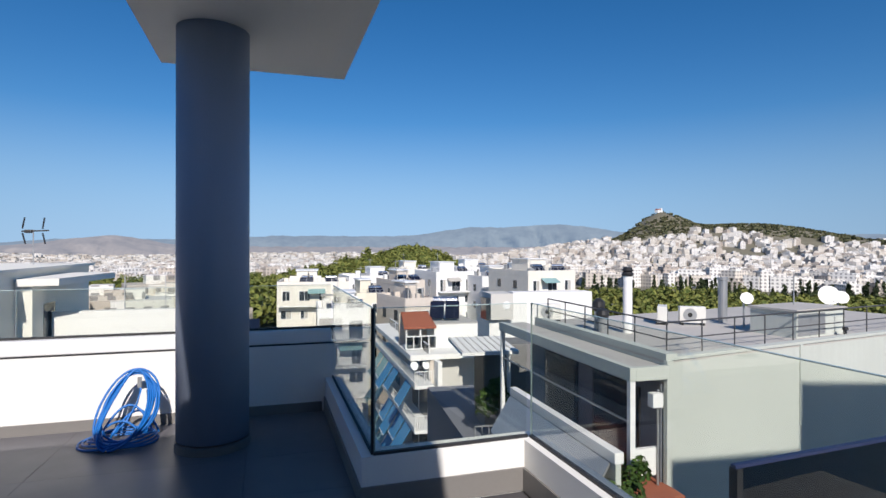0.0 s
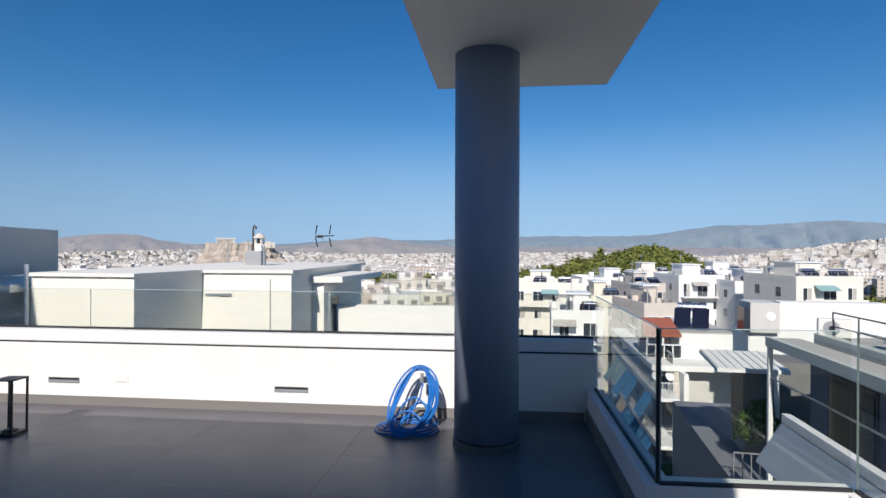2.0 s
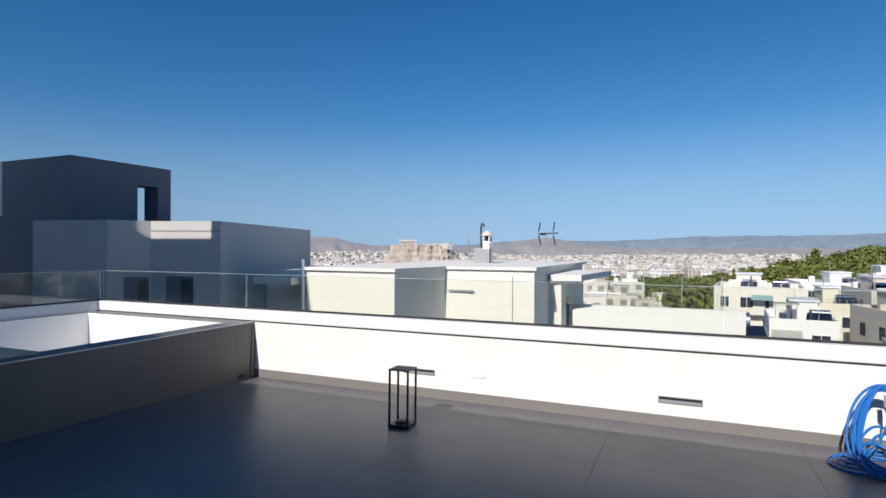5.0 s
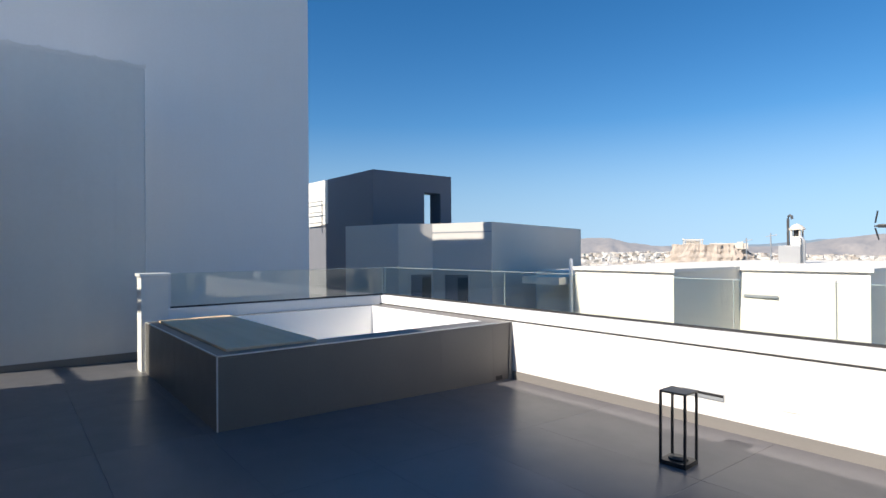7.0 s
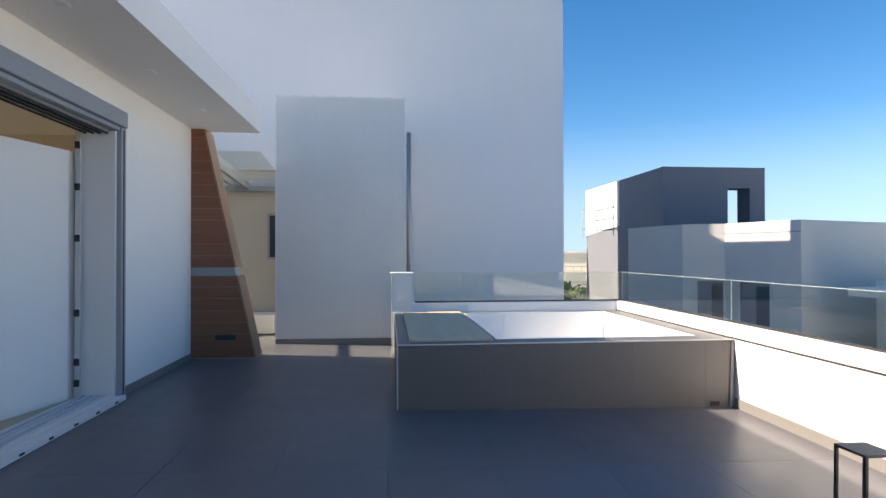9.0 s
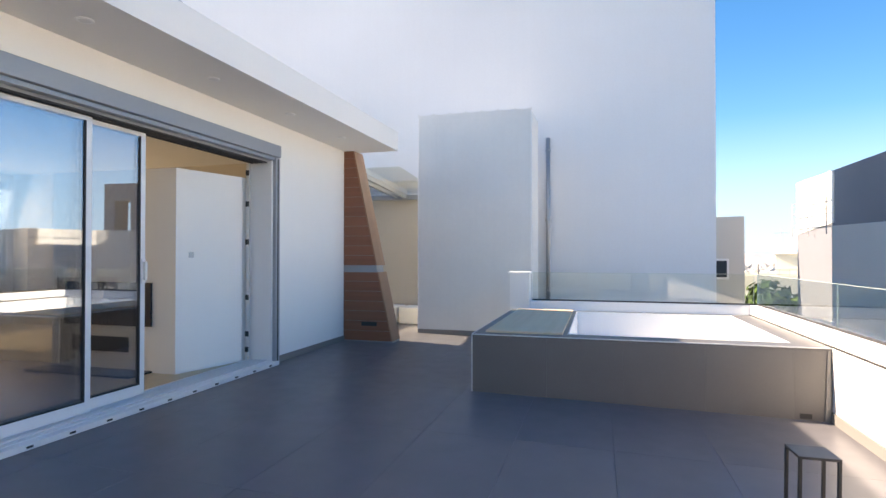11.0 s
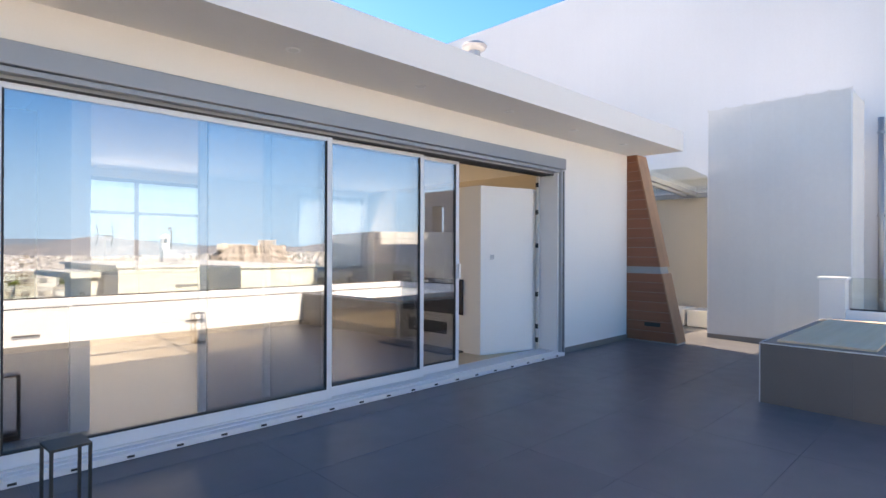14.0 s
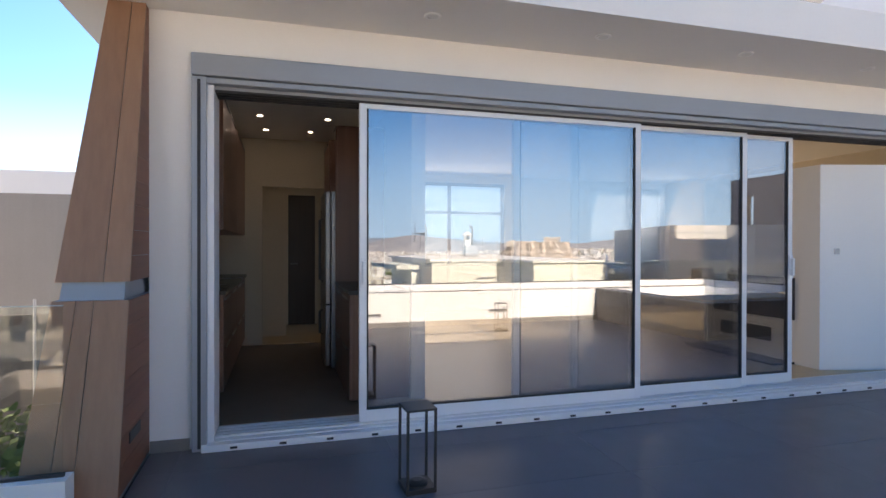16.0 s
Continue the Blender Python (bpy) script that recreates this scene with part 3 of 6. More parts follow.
part("edge_trim", box(B(), TX0, TX1, TY0 - 0.002, TY0 + 0.009, TZ - 0.008, TZ + 0.002), M_TRIM, tub, "steel edge trim")
part("drain_opening", box(B(), TX1, TX1 + 0.004, 5.14, 5.23, -0.085, -0.045), M_BLACK, tub)
part("end_plate", hexa(B(), [(TX1, 5.32, -0.1), (TX1 + 0.014, 5.32, -0.1), (TX1 + 0.014, 5.364, -0.1), (TX1, 5.364, -0.1)],
                       [(TX1, 5.345, 0.48), (TX1 + 0.008, 5.345, 0.48), (TX1 + 0.008, 5.366, 0.48), (TX1, 5.366, 0.48)]), M_SKIRT, tub)
lid = thing("tub_cover", "tan board cover lying on the tub rim", "cover board")
part("board", box(B(), -9.25, -6.90, 2.455, 3.20, TZ, TZ + 0.022, 0.004), M_LID, lid)

# ---------- lantern ----------
lan = thing("lantern", "tall black steel frame lantern with open sides", "lantern", m=pose(-4.40, 4.46, floor_z(4.46), -1.06, 0, 3))
s, h = 0.078, 0.46
for sx in (-1, 1):
    for sy in (-1, 1):
        part("post", box(B(), sx * s - 0.007, sx * s + 0.007, sy * s - 0.007, sy * s + 0.007, 0.014, h - 0.012, 0.001), M_BLACK, lan)
part("top_plate", box(B(), -s - 0.007, s + 0.007, -s - 0.007, s + 0.007, h - 0.012, h, 0.001), M_BLACK, lan)
part("base_plate", box(B(), -s - 0.007, s + 0.007, -s - 0.007, s + 0.007, 0.0, 0.028, 0.001), M_BLACK, lan)
part("lamp_base", lathe(B(), 0, 0, [(0.06, 0.028), (0.06, 0.04), (0.03, 0.05)], 24), M_BLACK, lan)
tagged(lan, group="lanterns on the terrace")
copy_thing(lan, pose(-1.61, 0.79, floor_z(0.79), -1.06, 0, 4))

# ---------- hose ----------
hose = thing("garden_hose", "coiled bright blue garden hose leaning on the parapet", "hose", m=pose(0, 0, -0.092))
rng = random.Random(5)


def hose_run(name, pts):
    part(name, tube(B(), pts, 0.0088, 8), M_HOSE, hose, smooth=True)


# one long run that rises in a tight bundle to an arch and spreads out at its foot
pts = []
N = 48
for k in range(7):
    spread, lean = (k - 3) * 0.026 + rng.uniform(-0.012, 0.012), rng.uniform(-0.05, 0.03)
    hh = 0.485 - 0.012 * (k % 3) + rng.uniform(-0.008, 0.008)
    w = 0.138 + 0.005 * k
    for i in range(N):
        a = 2 * math.pi * i / N
        f = 0.5 - 0.5 * math.cos(a)
        side = math.sin(a)
        foot = (1 - f) ** 2
        x = -1.115 + w * side * (1.25 - 0.35 * f) - (0.10 + lean) * foot + 0.012 * (k - 3) * f * side
        y = 4.90 + 0.25 * f + spread * foot * 0.9 + 0.010 * (k % 4) * f - 0.10 * foot
        pts.append((x, y, 0.014 + hh * f + 0.016 * (k % 3) * foot))
hose_run("coil", pts)
# slack loops lying on the floor
for k in range(4):
    pts = []
    for i in range(45):
        a = 2 * math.pi * i / 42 + 0.9 * k
        pts.append((-1.20 + (0.265 - 0.02 * k) * math.cos(a) + 0.012 * k, 4.955 + (0.185 - 0.012 * k) * math.sin(a), 0.012 + 0.017 * k + 0.008 * math.sin(3 * a + k)))
    hose_run("loop", pts)
# loose inner bends that cross the open middle
for x0, x1, hgt, y0 in ((-1.34, -0.98, 0.22, 4.97), (-1.27, -0.95, 0.16, 5.02), (-1.38, -1.04, 0.12, 4.90)):
    hose_run("bend", [(x0 + (x1 - x0) * f, y0 + 0.10 * math.sin(math.pi * f) + 0.06 * f, 0.02 + hgt * math.sin(math.pi * f) ** 0.8) for f in [i / 24 for i in range(25)]])
hose_run("hanging_end", [(-1.10, 5.16, 0.42), (-1.09, 5.14, 0.34), (-1.11, 5.11, 0.24), (-1.17, 5.06, 0.13), (-1.26, 5.0, 0.04)])
part("coupling", tube(B(), [(-1.098, 5.15, 0.36), (-1.10, 5.16, 0.44)], 0.016, 10), M_BRASS, hose, "grey hose coupling")

# ---------- west passage ----------
bigh = thing("neighbour_block", "tall plain white rendered wall of the next building", "building")
M_BIG = M_BIGWALL
b = B()
box(b, -13.7, -12.0, -14, 5.49, -18, 7.12)
part("wall", b, M_BIG, bigh)
# unseen walls, added and notched to shade the grey house around a lit strip
part("wall", box(B(), -13.7, -12.25, -0.5, 5.3, 7.12, 8.3), M_BIG, bigh)
part("wall", hexa(B(), [(-15.3, -14, -18), (-13.7, -14, -18), (-13.7, 5.49, -18), (-15.3, 5.49, -18)],
                  [(-15.3, -14, 4.97), (-13.7, -14, 5.45), (-13.7, 5.49, 5.45), (-15.3, 5.49, 4.97)]), M_BIG, bigh)
part("wall", box(B(), -22.2, -15.3, 4.2, 5.49, -18, 8.6), M_BIG, bigh)
part("wall", box(B(), -22.2, -15.3, -14, 4.2, -18, 4.9), M_BIG, bigh)
shaft = thing("service_shaft", "tall white rendered service shaft with a ribbed top edge", "shaft")
part("body", box(B(), -11.2, -10.25, 0.643, 2.52, -0.07, 3.56), M_SHAFT, shaft)
rb = B()
steps = 84
for side_x in (-10.262, -11.2):
    low, high = [], []
    for i in range(steps + 1):
        y = 0.640 + 1.885 * i / steps
        crest = 0.030 * abs(math.sin(math.pi * i / 12)) ** 0.45
        low.append((y, 3.54))
        high.append((y, 3.612 - crest))
    rows = [[rb.verts.new((side_x + dx, y, z)) for y, z in line] for dx in (0.0, 0.014) for line in (low, high)]
    for i in range(steps):
        for p, q in ((0, 1), (1, 3), (3, 2), (2, 0)):
            rb.faces.new((rows[p][i], rows[p][i + 1], rows[q][i + 1], rows[q][i]))
part("ribbed_cap", rb, M_SHAFT, shaft)
part("cap_sheet", box(B(), -11.186, -10.262, 0.66, 2.51, 3.555, 3.572), M_SHAFT, shaft)
part("skirting", box(B(), -10.249, -10.238, 0.643, 2.52, -0.06, 0.05), M_SKIRT, shaft)
part("edge_bead", box(B(), -10.256, -10.244, 2.508, 2.526, 0.05, 3.555), M_WHITEPAINT, shaft)
part("edge_bead", box(B(), -10.256, -10.244, 0.64, 0.655, 0.05, 3.555), M_WHITEPAINT, shaft)
for i in range(1, 6):
    part("panel_seam", box(B(), -10.2505, -10.2475, 0.66 + i * 0.306, 0.664 + i * 0.306, 0.05, 3.555), M_SHAFT, shaft)
pipe = thing("downpipe", "grey metal downpipe on the white wall", "downpipe")
part("pipe", tube(B(), [(-11.93, 2.63, 0.0), (-11.93, 2.63, 3.45)], 0.04, 12), M_METALPAINT, pipe, smooth=True)
for z in (0.6, 1.9, 3.2):
    part("bracket", lathe(B(), -11.93, 2.63, [(0.05, z), (0.05, z + 0.035)], 12), M_METALPAINT, pipe)
struct("wall_passage", box(B(), -12.0, -11.85, -3.6, 0.64, 0, 2.36), M_PASSAGE_SHADE, "passage end wall with canopy shade put into its beige", "wall")
struct("wall_passage_south", box(B(), -12.0, -9.06, -3.75, -3.6, 0, 2.8), M_PLASTER_OLD, "white wall closing the side passage", "wall")
pw = thing("passage_window", "small dark window in the passage wall", "window")
part("frame", box(B(), -11.85, -11.82, 0.19, 0.62, 1.19, 1.99), M_GREYALU, pw)
part("pane", box(B(), -11.82, -11.815, 0.23, 0.58, 1.23, 1.95), M_WINDOW, pw)
for z in (1.42, 1.60, 1.78):
    part("bar", box(B(), -11.814, -11.805, 0.23, 0.58, z - 0.008, z + 0.008), M_BLACK, pw)
can = thing("glass_canopy", "grey steel framed glass canopy over the passage", "canopy")
def canopy_z(x):
    return 2.46 + 0.065 * (x + 11.85)


def slope_bar(y0, y1, z_off, thick):
    return hexa(B(), [(-11.84, y0, canopy_z(-11.84) + z_off), (-9.46, y0, canopy_z(-9.46) + z_off), (-9.46, y1, canopy_z(-9.46) + z_off), (-11.84, y1, canopy_z(-11.84) + z_off)],
                [(-11.84, y0, canopy_z(-11.84) + z_off + thick), (-9.46, y0, canopy_z(-9.46) + z_off + thick), (-9.46, y1, canopy_z(-9.46) + z_off + thick), (-11.84, y1, canopy_z(-11.84) + z_off + thick)])


part("pane", slope_bar(-3.4, 0.60, 0.0, 0.012), M_GLASS_RAIL, can)
for y in (-1.9, -0.30, -0.12):
    part("rafter", slope_bar(y - 0.03, y + 0.03, -0.08, 0.078), M_GREYALU, can)
part("wall_beam", box(B(), -11.84, -11.74, -3.5, 0.62, 2.36, 2.45), M_GREYALU, can, "dark grey beam along the wall")
struct("trim_passage", box(B(), -11.99, -11.86, -3.5, 0.63, 2.735, 2.785), M_WHITEPAINT, "white ledge on the wall above the canopy", "trim")
for k, y in enumerate((-0.35, 0.2)):
    ct = thing("covered_bench_box", "low white storage box in the passage", "box")
    part("body", box(B(), -11.8, -11.2, y - 0.25, y + 0.24, 0.0, 0.30, 0.02), M_PLASTER_OLD, ct)

# ---------- interior ----------
struct("floor_living", box(B(), -9.0, -1.52, -6.6, -0.42, -0.3, 0.04), M_PARQUET, "warm oak living room floor", "floor")
struct("floor_kitchen", box(B(), -1.52, 0.11, -6.6, -0.42, -0.3, 0.035), M_KFLOOR, "dark brown kitchen floor tiles", "floor")
struct("floor_hall", box(B(), -1.93, 0.25, -6.6, -3.75, 0.036, 0.045), M_PARQUET, "oak floor of the hallway", "floor")
struct("ceiling", box(B(), -9.05, 0.11, -6.75, -0.57, 2.70, 2.815), M_SOFFIT, "white plastered ceiling", "ceiling")
ww = B()
box(ww, -9.06, -9.0, -6.75, -0.43, 0, 2.7)
struct("wall_living_west", ww, M_CREAM, "cream painted living room wall", "wall")
bw = B()
for a in ((-9.0, -8.9), (-7.15, -5.2), (-2.9, 0.3)):
    box(bw, a[0], a[1], -6.75, -6.6, 0, 2.70)
for a in ((-8.9, -7.15), (-5.2, -2.9)):
    box(bw, a[0], a[1], -6.75, -6.6, 2.56, 2.70)
    box(bw, a[0], a[1], -6.75, -6.6, 0, 0.92)
struct("wall_living_south", bw, M_PLASTER, "white rear living room wall with tall windows", "wall")
for a, c in ((-8.9, -7.15), (-5.2, -2.9)):
    w = thing("rear_window", "rear living room window with grey frame", "window", "rear living room windows")
    f = B()
    for x in (a + 0.03, (a + c) / 2, c - 0.03):
        box(f, x - 0.03, x + 0.03, -6.70, -6.64, 0.92, 2.56)
    box(f, a, c, -6.70, -6.64, 2.50, 2.56)
    box(f, a, c, -6.70, -6.64, 0.92, 0.98)
    if a > -6:
        box(f, a, c, -6.70, -6.64, 1.95, 2.0)
    part("frame", f, M_GREYALU, w)
    part("pane", box(B(), a + 0.06, c - 0.06, -6.675, -6.665, 0.98, 2.50), M_GLASS_REAR, w)
for a, c in ((-8.9, -7.15), (-5.2, -2.9)):
    sky_lamp = new("rear_daylight", bpy.data.lights.new("rear_daylight", "AREA"))
    sky_lamp.data.shape = "RECTANGLE"
    sky_lamp.data.size, sky_lamp.data.size_y = c - a - 0.1, 1.4
    sky_lamp.data.energy = 15
    sky_lamp.data.color = (1.0, 0.98, 0.95)
    sky_lamp.matrix_world = look(((a + c) / 2, -6.58, 1.74), ((a + c) / 2, -3.0, 0.3))
struct("wall_kitchen_west", box(box(B(), -2.05, -1.93, -3.86, -0.75, 0, 2.70), -2.05, -1.93, -6.6, -4.4, 0, 2.70), M_PLASTER, "white wall between kitchen and living room", "wall")
# the opening at the hall end is added, out of view, to brighten the hallway
struct("wall_kitchen_east", box(box(box(box(B(), 0.25, 0.36, -4.7, -0.99, 0, 2.82), 0.25, 0.4, -6.75, -5.4, 0, 2.82), 0.25, 0.4, -5.4, -4.7, 2.2, 2.82), 0.25, 0.4, -5.4, -4.7, 0, 0.5), M_PLASTER, "white outer kitchen wall", "wall")
hallw = B()
box(hallw, -0.65, 0.25, -3.86, -3.75, 0, 2.70)
box(hallw, -1.93, -0.65, -3.86, -3.75, 2.09, 2.70)
struct("wall_kitchen_south", hallw, M_CREAM, "cream kitchen end wall with a doorway", "wall")
struct("wall_hall_side", box(B(), -0.95, 0.25, -4.5, -4.38, 0, 2.70), M_CREAM, "cream wall of the hallway corner", "wall")
struct("wall_hall", box(B(), -2.0, 0.25, -5.62, -5.5, 0, 2.70), M_CREAM, "cream hallway wall", "wall")
idr = thing("inner_door", "dark brown hallway door with a steel handle", "door")
part("leaf", box(B(), -1.41, -0.99, -5.498, -5.455, 0.05, 2.13, 0.004), M_DARKDOOR, idr)
fd = B()
box(fd, -0.99, -0.93, -5.499, -5.44, 0.05, 2.19)
box(fd, -1.47, -1.41, -5.499, -5.44, 0.05, 2.19)
box(fd, -1.47, -0.93, -5.499, -5.44, 2.13, 2.19)
part("door_frame", fd, M_CREAM, idr)
part("handle", tube(B(), [(-1.035, -5.455, 1.03), (-1.035, -5.41, 1.03), (-1.14, -5.41, 1.03)], 0.009, 8), M_FRIDGE, idr)


def kitchen_unit(x0, x1, y0, y1, z0, z1, face, name, label, fronts):
    u = thing(name, label, "kitchen cabinet", "walnut kitchen cabinets", m=None)
    part("body", box(B(), x0, x1, y0, y1, z0, z1), M_WALNUT, u)
    n = len(fronts) - 1
    for i in range(n):
        za, zb = fronts[i], fronts[i + 1]
        xx = (x0 - 0.02, x0) if face < 0 else (x1, x1 + 0.02)
        d = part("door", box(B(), *xx, y0 + 0.003, y1 - 0.003, za + 0.002, zb - 0.002, 0.002), M_WALNUT, u)
        hx = xx[0] - 0.012 if face < 0 else xx[1] + 0.002
        part("handle", box(B(), hx, hx + 0.01, y0 + 0.12, y1 - 0.12, zb - 0.05, zb - 0.035), M_FRIDGE, d)
    return u


for i in range(4):
    y1 = -1.0 - 0.68 * i
    kitchen_unit(-0.42, 0.24, y1 - 0.68, y1, 0.14, 0.92, -1, "base_cabinet", "dark walnut base cabinet with steel handle", [0.14, 0.52, 0.92])
    kitchen_unit(-0.42, 0.24, y1 - 0.68, y1, 1.45, 2.55, -1, "wall_cabinet", "dark walnut wall cabinet", [1.45, 2.55])
wt = thing("worktop", "long black stone worktop over walnut cabinets", "worktop")
part("slab", box(B(), -0.46, 0.24, -3.74, -1.0, 0.92, 0.955, 0.004), M_WORKTOP, wt)
# back of the niche, darker than the walls round it
part("splashback", box(B(), 0.20, 0.245, -3.72, -1.0, 0.956, 1.449), M_DARKDOOR, wt, "dark brown panel at the back of the worktop niche")
pl = thing("plinth", "dark recessed kitchen plinth", "plinth")
part("board", box(B(), -0.30, 0.24, -3.74, -1.0, 0.035, 0.139), M_BLACK, pl)
for i in range(2):
    y1 = -0.76 - 0.6 * i
    kitchen_unit(-1.92, -1.44, y1 - 0.6, y1, 0.06, 0.92, 1, "base_cabinet", "walnut base cabinet beside the doors", [0.06, 0.5, 0.92])
wt = thing("worktop", "short black stone worktop beside the fridge", "worktop")
part("slab", box(B(), -1.92, -1.41, -1.97, -0.74, 0.92, 0.955, 0.004), M_WORKTOP, wt)
kitchen_unit(-1.92, -1.44, -2.0 - 0.0, -1.98, 0.06, 2.55, 1, "side_panel", "tall walnut side panel", [0.06, 2.55])
fri = thing("fridge", "tall brushed steel fridge with upright handles", "fridge")
part("body", box(B(), -1.92, -1.38, -2.75, -2.02, 0.06, 1.88, 0.01), M_FRIDGE, fri)
part("upper_door", box(B(), -1.375, -1.32, -2.75, -2.02, 0.72, 1.88, 0.012), M_FRIDGE, fri)
part("lower_door", box(B(), -1.375, -1.32, -2.75, -2.02, 0.08, 0.71, 0.012), M_FRIDGE, fri)
for za, zb in ((0.95, 1.6), (0.4, 0.66)):
    part("handle", tube(B(), [(-1.30, -2.1, za), (-1.27, -2.1, za + 0.02), (-1.27, -2.1, zb - 0.02), (-1.30, -2.1, zb)], 0.014, 8), M_FRIDGE, fri)
kitchen_unit(-1.92, -1.44, -3.55, -2.77, 0.06, 2.55, 1, "tall_cabinet", "tall dark walnut oven cabinet", [0.06, 1.2, 2.55])
for x, y in ((-0.67, -2.41), (-0.71, -3.14), (-1.22, -3.12), (-1.37, -2.39)):
    sp = thing("ceiling_spot", "small round lit ceiling spot", "spot lamp", "kitchen ceiling spots", m=pose(x, y, 2.70))
    part("ring", lathe(B(), 0, 0, [(0.036, -0.008), (0.04, 0.0)], 20), M_WHITEPAINT, sp)
    part("bulb", lathe(B(), 0, 0, [(0.024, -0.010), (0.026, -0.0085)], 20), M_LAMP, sp, "lit bulb")

# white partition block with the fireplace
blk = thing("partition_block", "white plastered partition block beside the opening", "partition")
part("body", prism(B(), [(-6.25, -0.66), (-7.05, -0.45), (-7.19, -0.45), (-7.19, -2.3), (-6.25, -2.3)], 0.04, 2.17), M_PLASTER, blk)
sw = thing("light_switch", "small grey square light switch on the partition", "switch")
part("plate", box(B(), -0.03, 0.03, 0.0, 0.012, -0.03, 0.03, 0.003), M_METALPAINT, sw, m=pose(-6.42, -0.612, 1.27, 0, 0, 165.3))
part("rocker", box(B(), -0.015, 0.015, 0.012, 0.017, -0.02, 0.02), M_BLACK, sw, m=pose(-6.42, -0.612, 1.27, 0, 0, 165.3))
fp = thing("fireplace", "wide black glass fireplace with a lower log slot", "fireplace")
part("fire_glass", box(B(), -6.26, -6.225, -2.1, -0.95, 0.52, 0.98), M_SOLAR, fp)
part("log_slot", box(B(), -6.26, -6.24, -2.0, -1.25, 0.24, 0.40), M_BLACK, fp)
part("hearth", box(B(), -6.26, -5.95, -2.3, -0.95, 0.04, 0.06), M_WORKTOP, fp)


# ---------- near neighbours ----------
nb = thing("white_neighbour_house", "low white modern house with flat roof terraces", "house")
part("wall", prism(B(), [(-11.15, 12.0), (-8.55, 11.9), (-8.25, 14.2), (-5.85, 14.3), (-5.85, 15.9), (-5.95, 22), (-11.15, 22)], -18, 0.78), M_NBCREAM, nb)
part("roof", prism(B(), [(-11.2, 11.93), (-8.5, 11.83), (-8.2, 14.13), (-5.78, 14.23), (-5.78, 22.05), (-11.2, 22.05)], 0.78, 0.86), M_NBCREAM, nb, "white flat roof edge")
part("wall", box(B(), -6.0, -5.5, 15.9, 19.5, -18, 0.45), M_NBCREAM, nb)
part("roof", prism(B(), [(-5.76, 15.7), (-4.95, 15.9), (-4.6, 19.6), (-5.76, 19.6)], 0.45, 0.62), M_NBCREAM, nb, "projecting white slab")
part("wall_groove", box(B(), -6.42, -6.40, 14.255, 14.28, -4, 0.62), M_GREYALU, nb)
part("wall_slit", box(B(), -8.15, -7.45, 14.17, 14.205, 0.18, 0.24), M_GREYALU, nb)
part("window", box(B(), -5.51, -5.49, 16.6, 17.4, -1.6, -0.05), M_WINDOW, nb)
part("wall", box(B(), -13.2, -11.16, 12.9, 22, -18, 0.70), M_NBCREAM, nb)
part("canopy", box(B(), -12.5, -11.3, 11.6, 12.9, 0.42, 0.60), M_NBCREAM, nb, "small white door canopy")
part("pipe", tube(B(), [(-11.2, 11.93, -2), (-11.2, 11.93, 1.05)], 0.05, 8), M_WHITEPAINT, nb)

rt = thing("white_roof_terrace_house", "white house with a long roof parapet and glass railing", "house")
part("wall", box(B(), -5.45, -0.9, 17.0, 30, -18, -3.3), M_PLASTER, rt)
part("parapet", box(B(), -5.45, -0.9, 17.0, 17.25, -3.3, -0.30), M_PLASTER, rt, "long white parapet")
gr = part("railing_glass", box(B(), -5.3, -1.0, 24.0, 24.012, -3.3, 0.28), M_GLASS_RAIL, rt)
for i in range(4):
    part("railing_post", box(B(), -5.3 + i * 1.4, -5.27 + i * 1.4, 23.98, 24.03, -3.3, 0.28), M_METALPAINT, rt)

bst = thing("solar_water_heater", "horizontal steel solar water tank with collectors", "water heater")
bst.matrix_basis = pose(-1.3, 18.6, -1.16)
part("support", box(B(), -0.9, 0.9, -0.9, 0.3, -2.14, -0.02), M_PLASTER_OLD, bst)
tk = B()
tube(tk, [(-0.62, 0, 0.42), (-0.6, 0, 0.42), (0.6, 0, 0.42), (0.62, 0, 0.42)], 0.27, 20)
part("tank", tk, M_TANK, bst, smooth=False)
for i in range(6):
    part("label_bar", box(B(), -0.3 + i * 0.1, -0.23 + i * 0.1, -0.275, -0.27, 0.40, 0.48), M_BAR, bst)
for x in (-0.5, 0.5):
    part("stand", box(B(), x - 0.03, x + 0.03, -0.3, 0.3, 0.0, 0.16), M_METALPAINT, bst)
part("collector", hexa(B(), [(-0.95, -1.1, 0.02), (0.95, -1.1, 0.02), (0.95, -0.35, 0.28), (-0.95, -0.35, 0.28)],
                       [(-0.95, -1.12, 0.10), (0.95, -1.12, 0.10), (0.95, -0.37, 0.36), (-0.95, -0.37, 0.36)]), M_SOLAR, bst)

# roof things on the white house
ch = thing("roof_chimney", "steel flue box with a white capped chimney and hooked pipe", "chimney", m=pose(-8.45, 18.0, 0.86))
part("flue_box", box(B(), -0.34, 0.20, -0.2, 0.2, 0.0, 0.48, 0.01), M_METALPAINT, ch)
part("chimney_shaft", box(B(), -0.06, 0.18, -0.12, 0.12, 0.48, 0.72, 0.01), M_NBCREAM, ch)
for sx in (-0.04, 0.16):
    for sy in (-0.10, 0.10):
        part("cap_leg", box(B(), sx - 0.02, sx + 0.02, sy - 0.02, sy + 0.02, 0.72, 0.90), M_MARBLE, ch)
part("cap_core", box(B(), 0.0, 0.12, -0.06, 0.06, 0.72, 0.90), M_BLACK, ch)
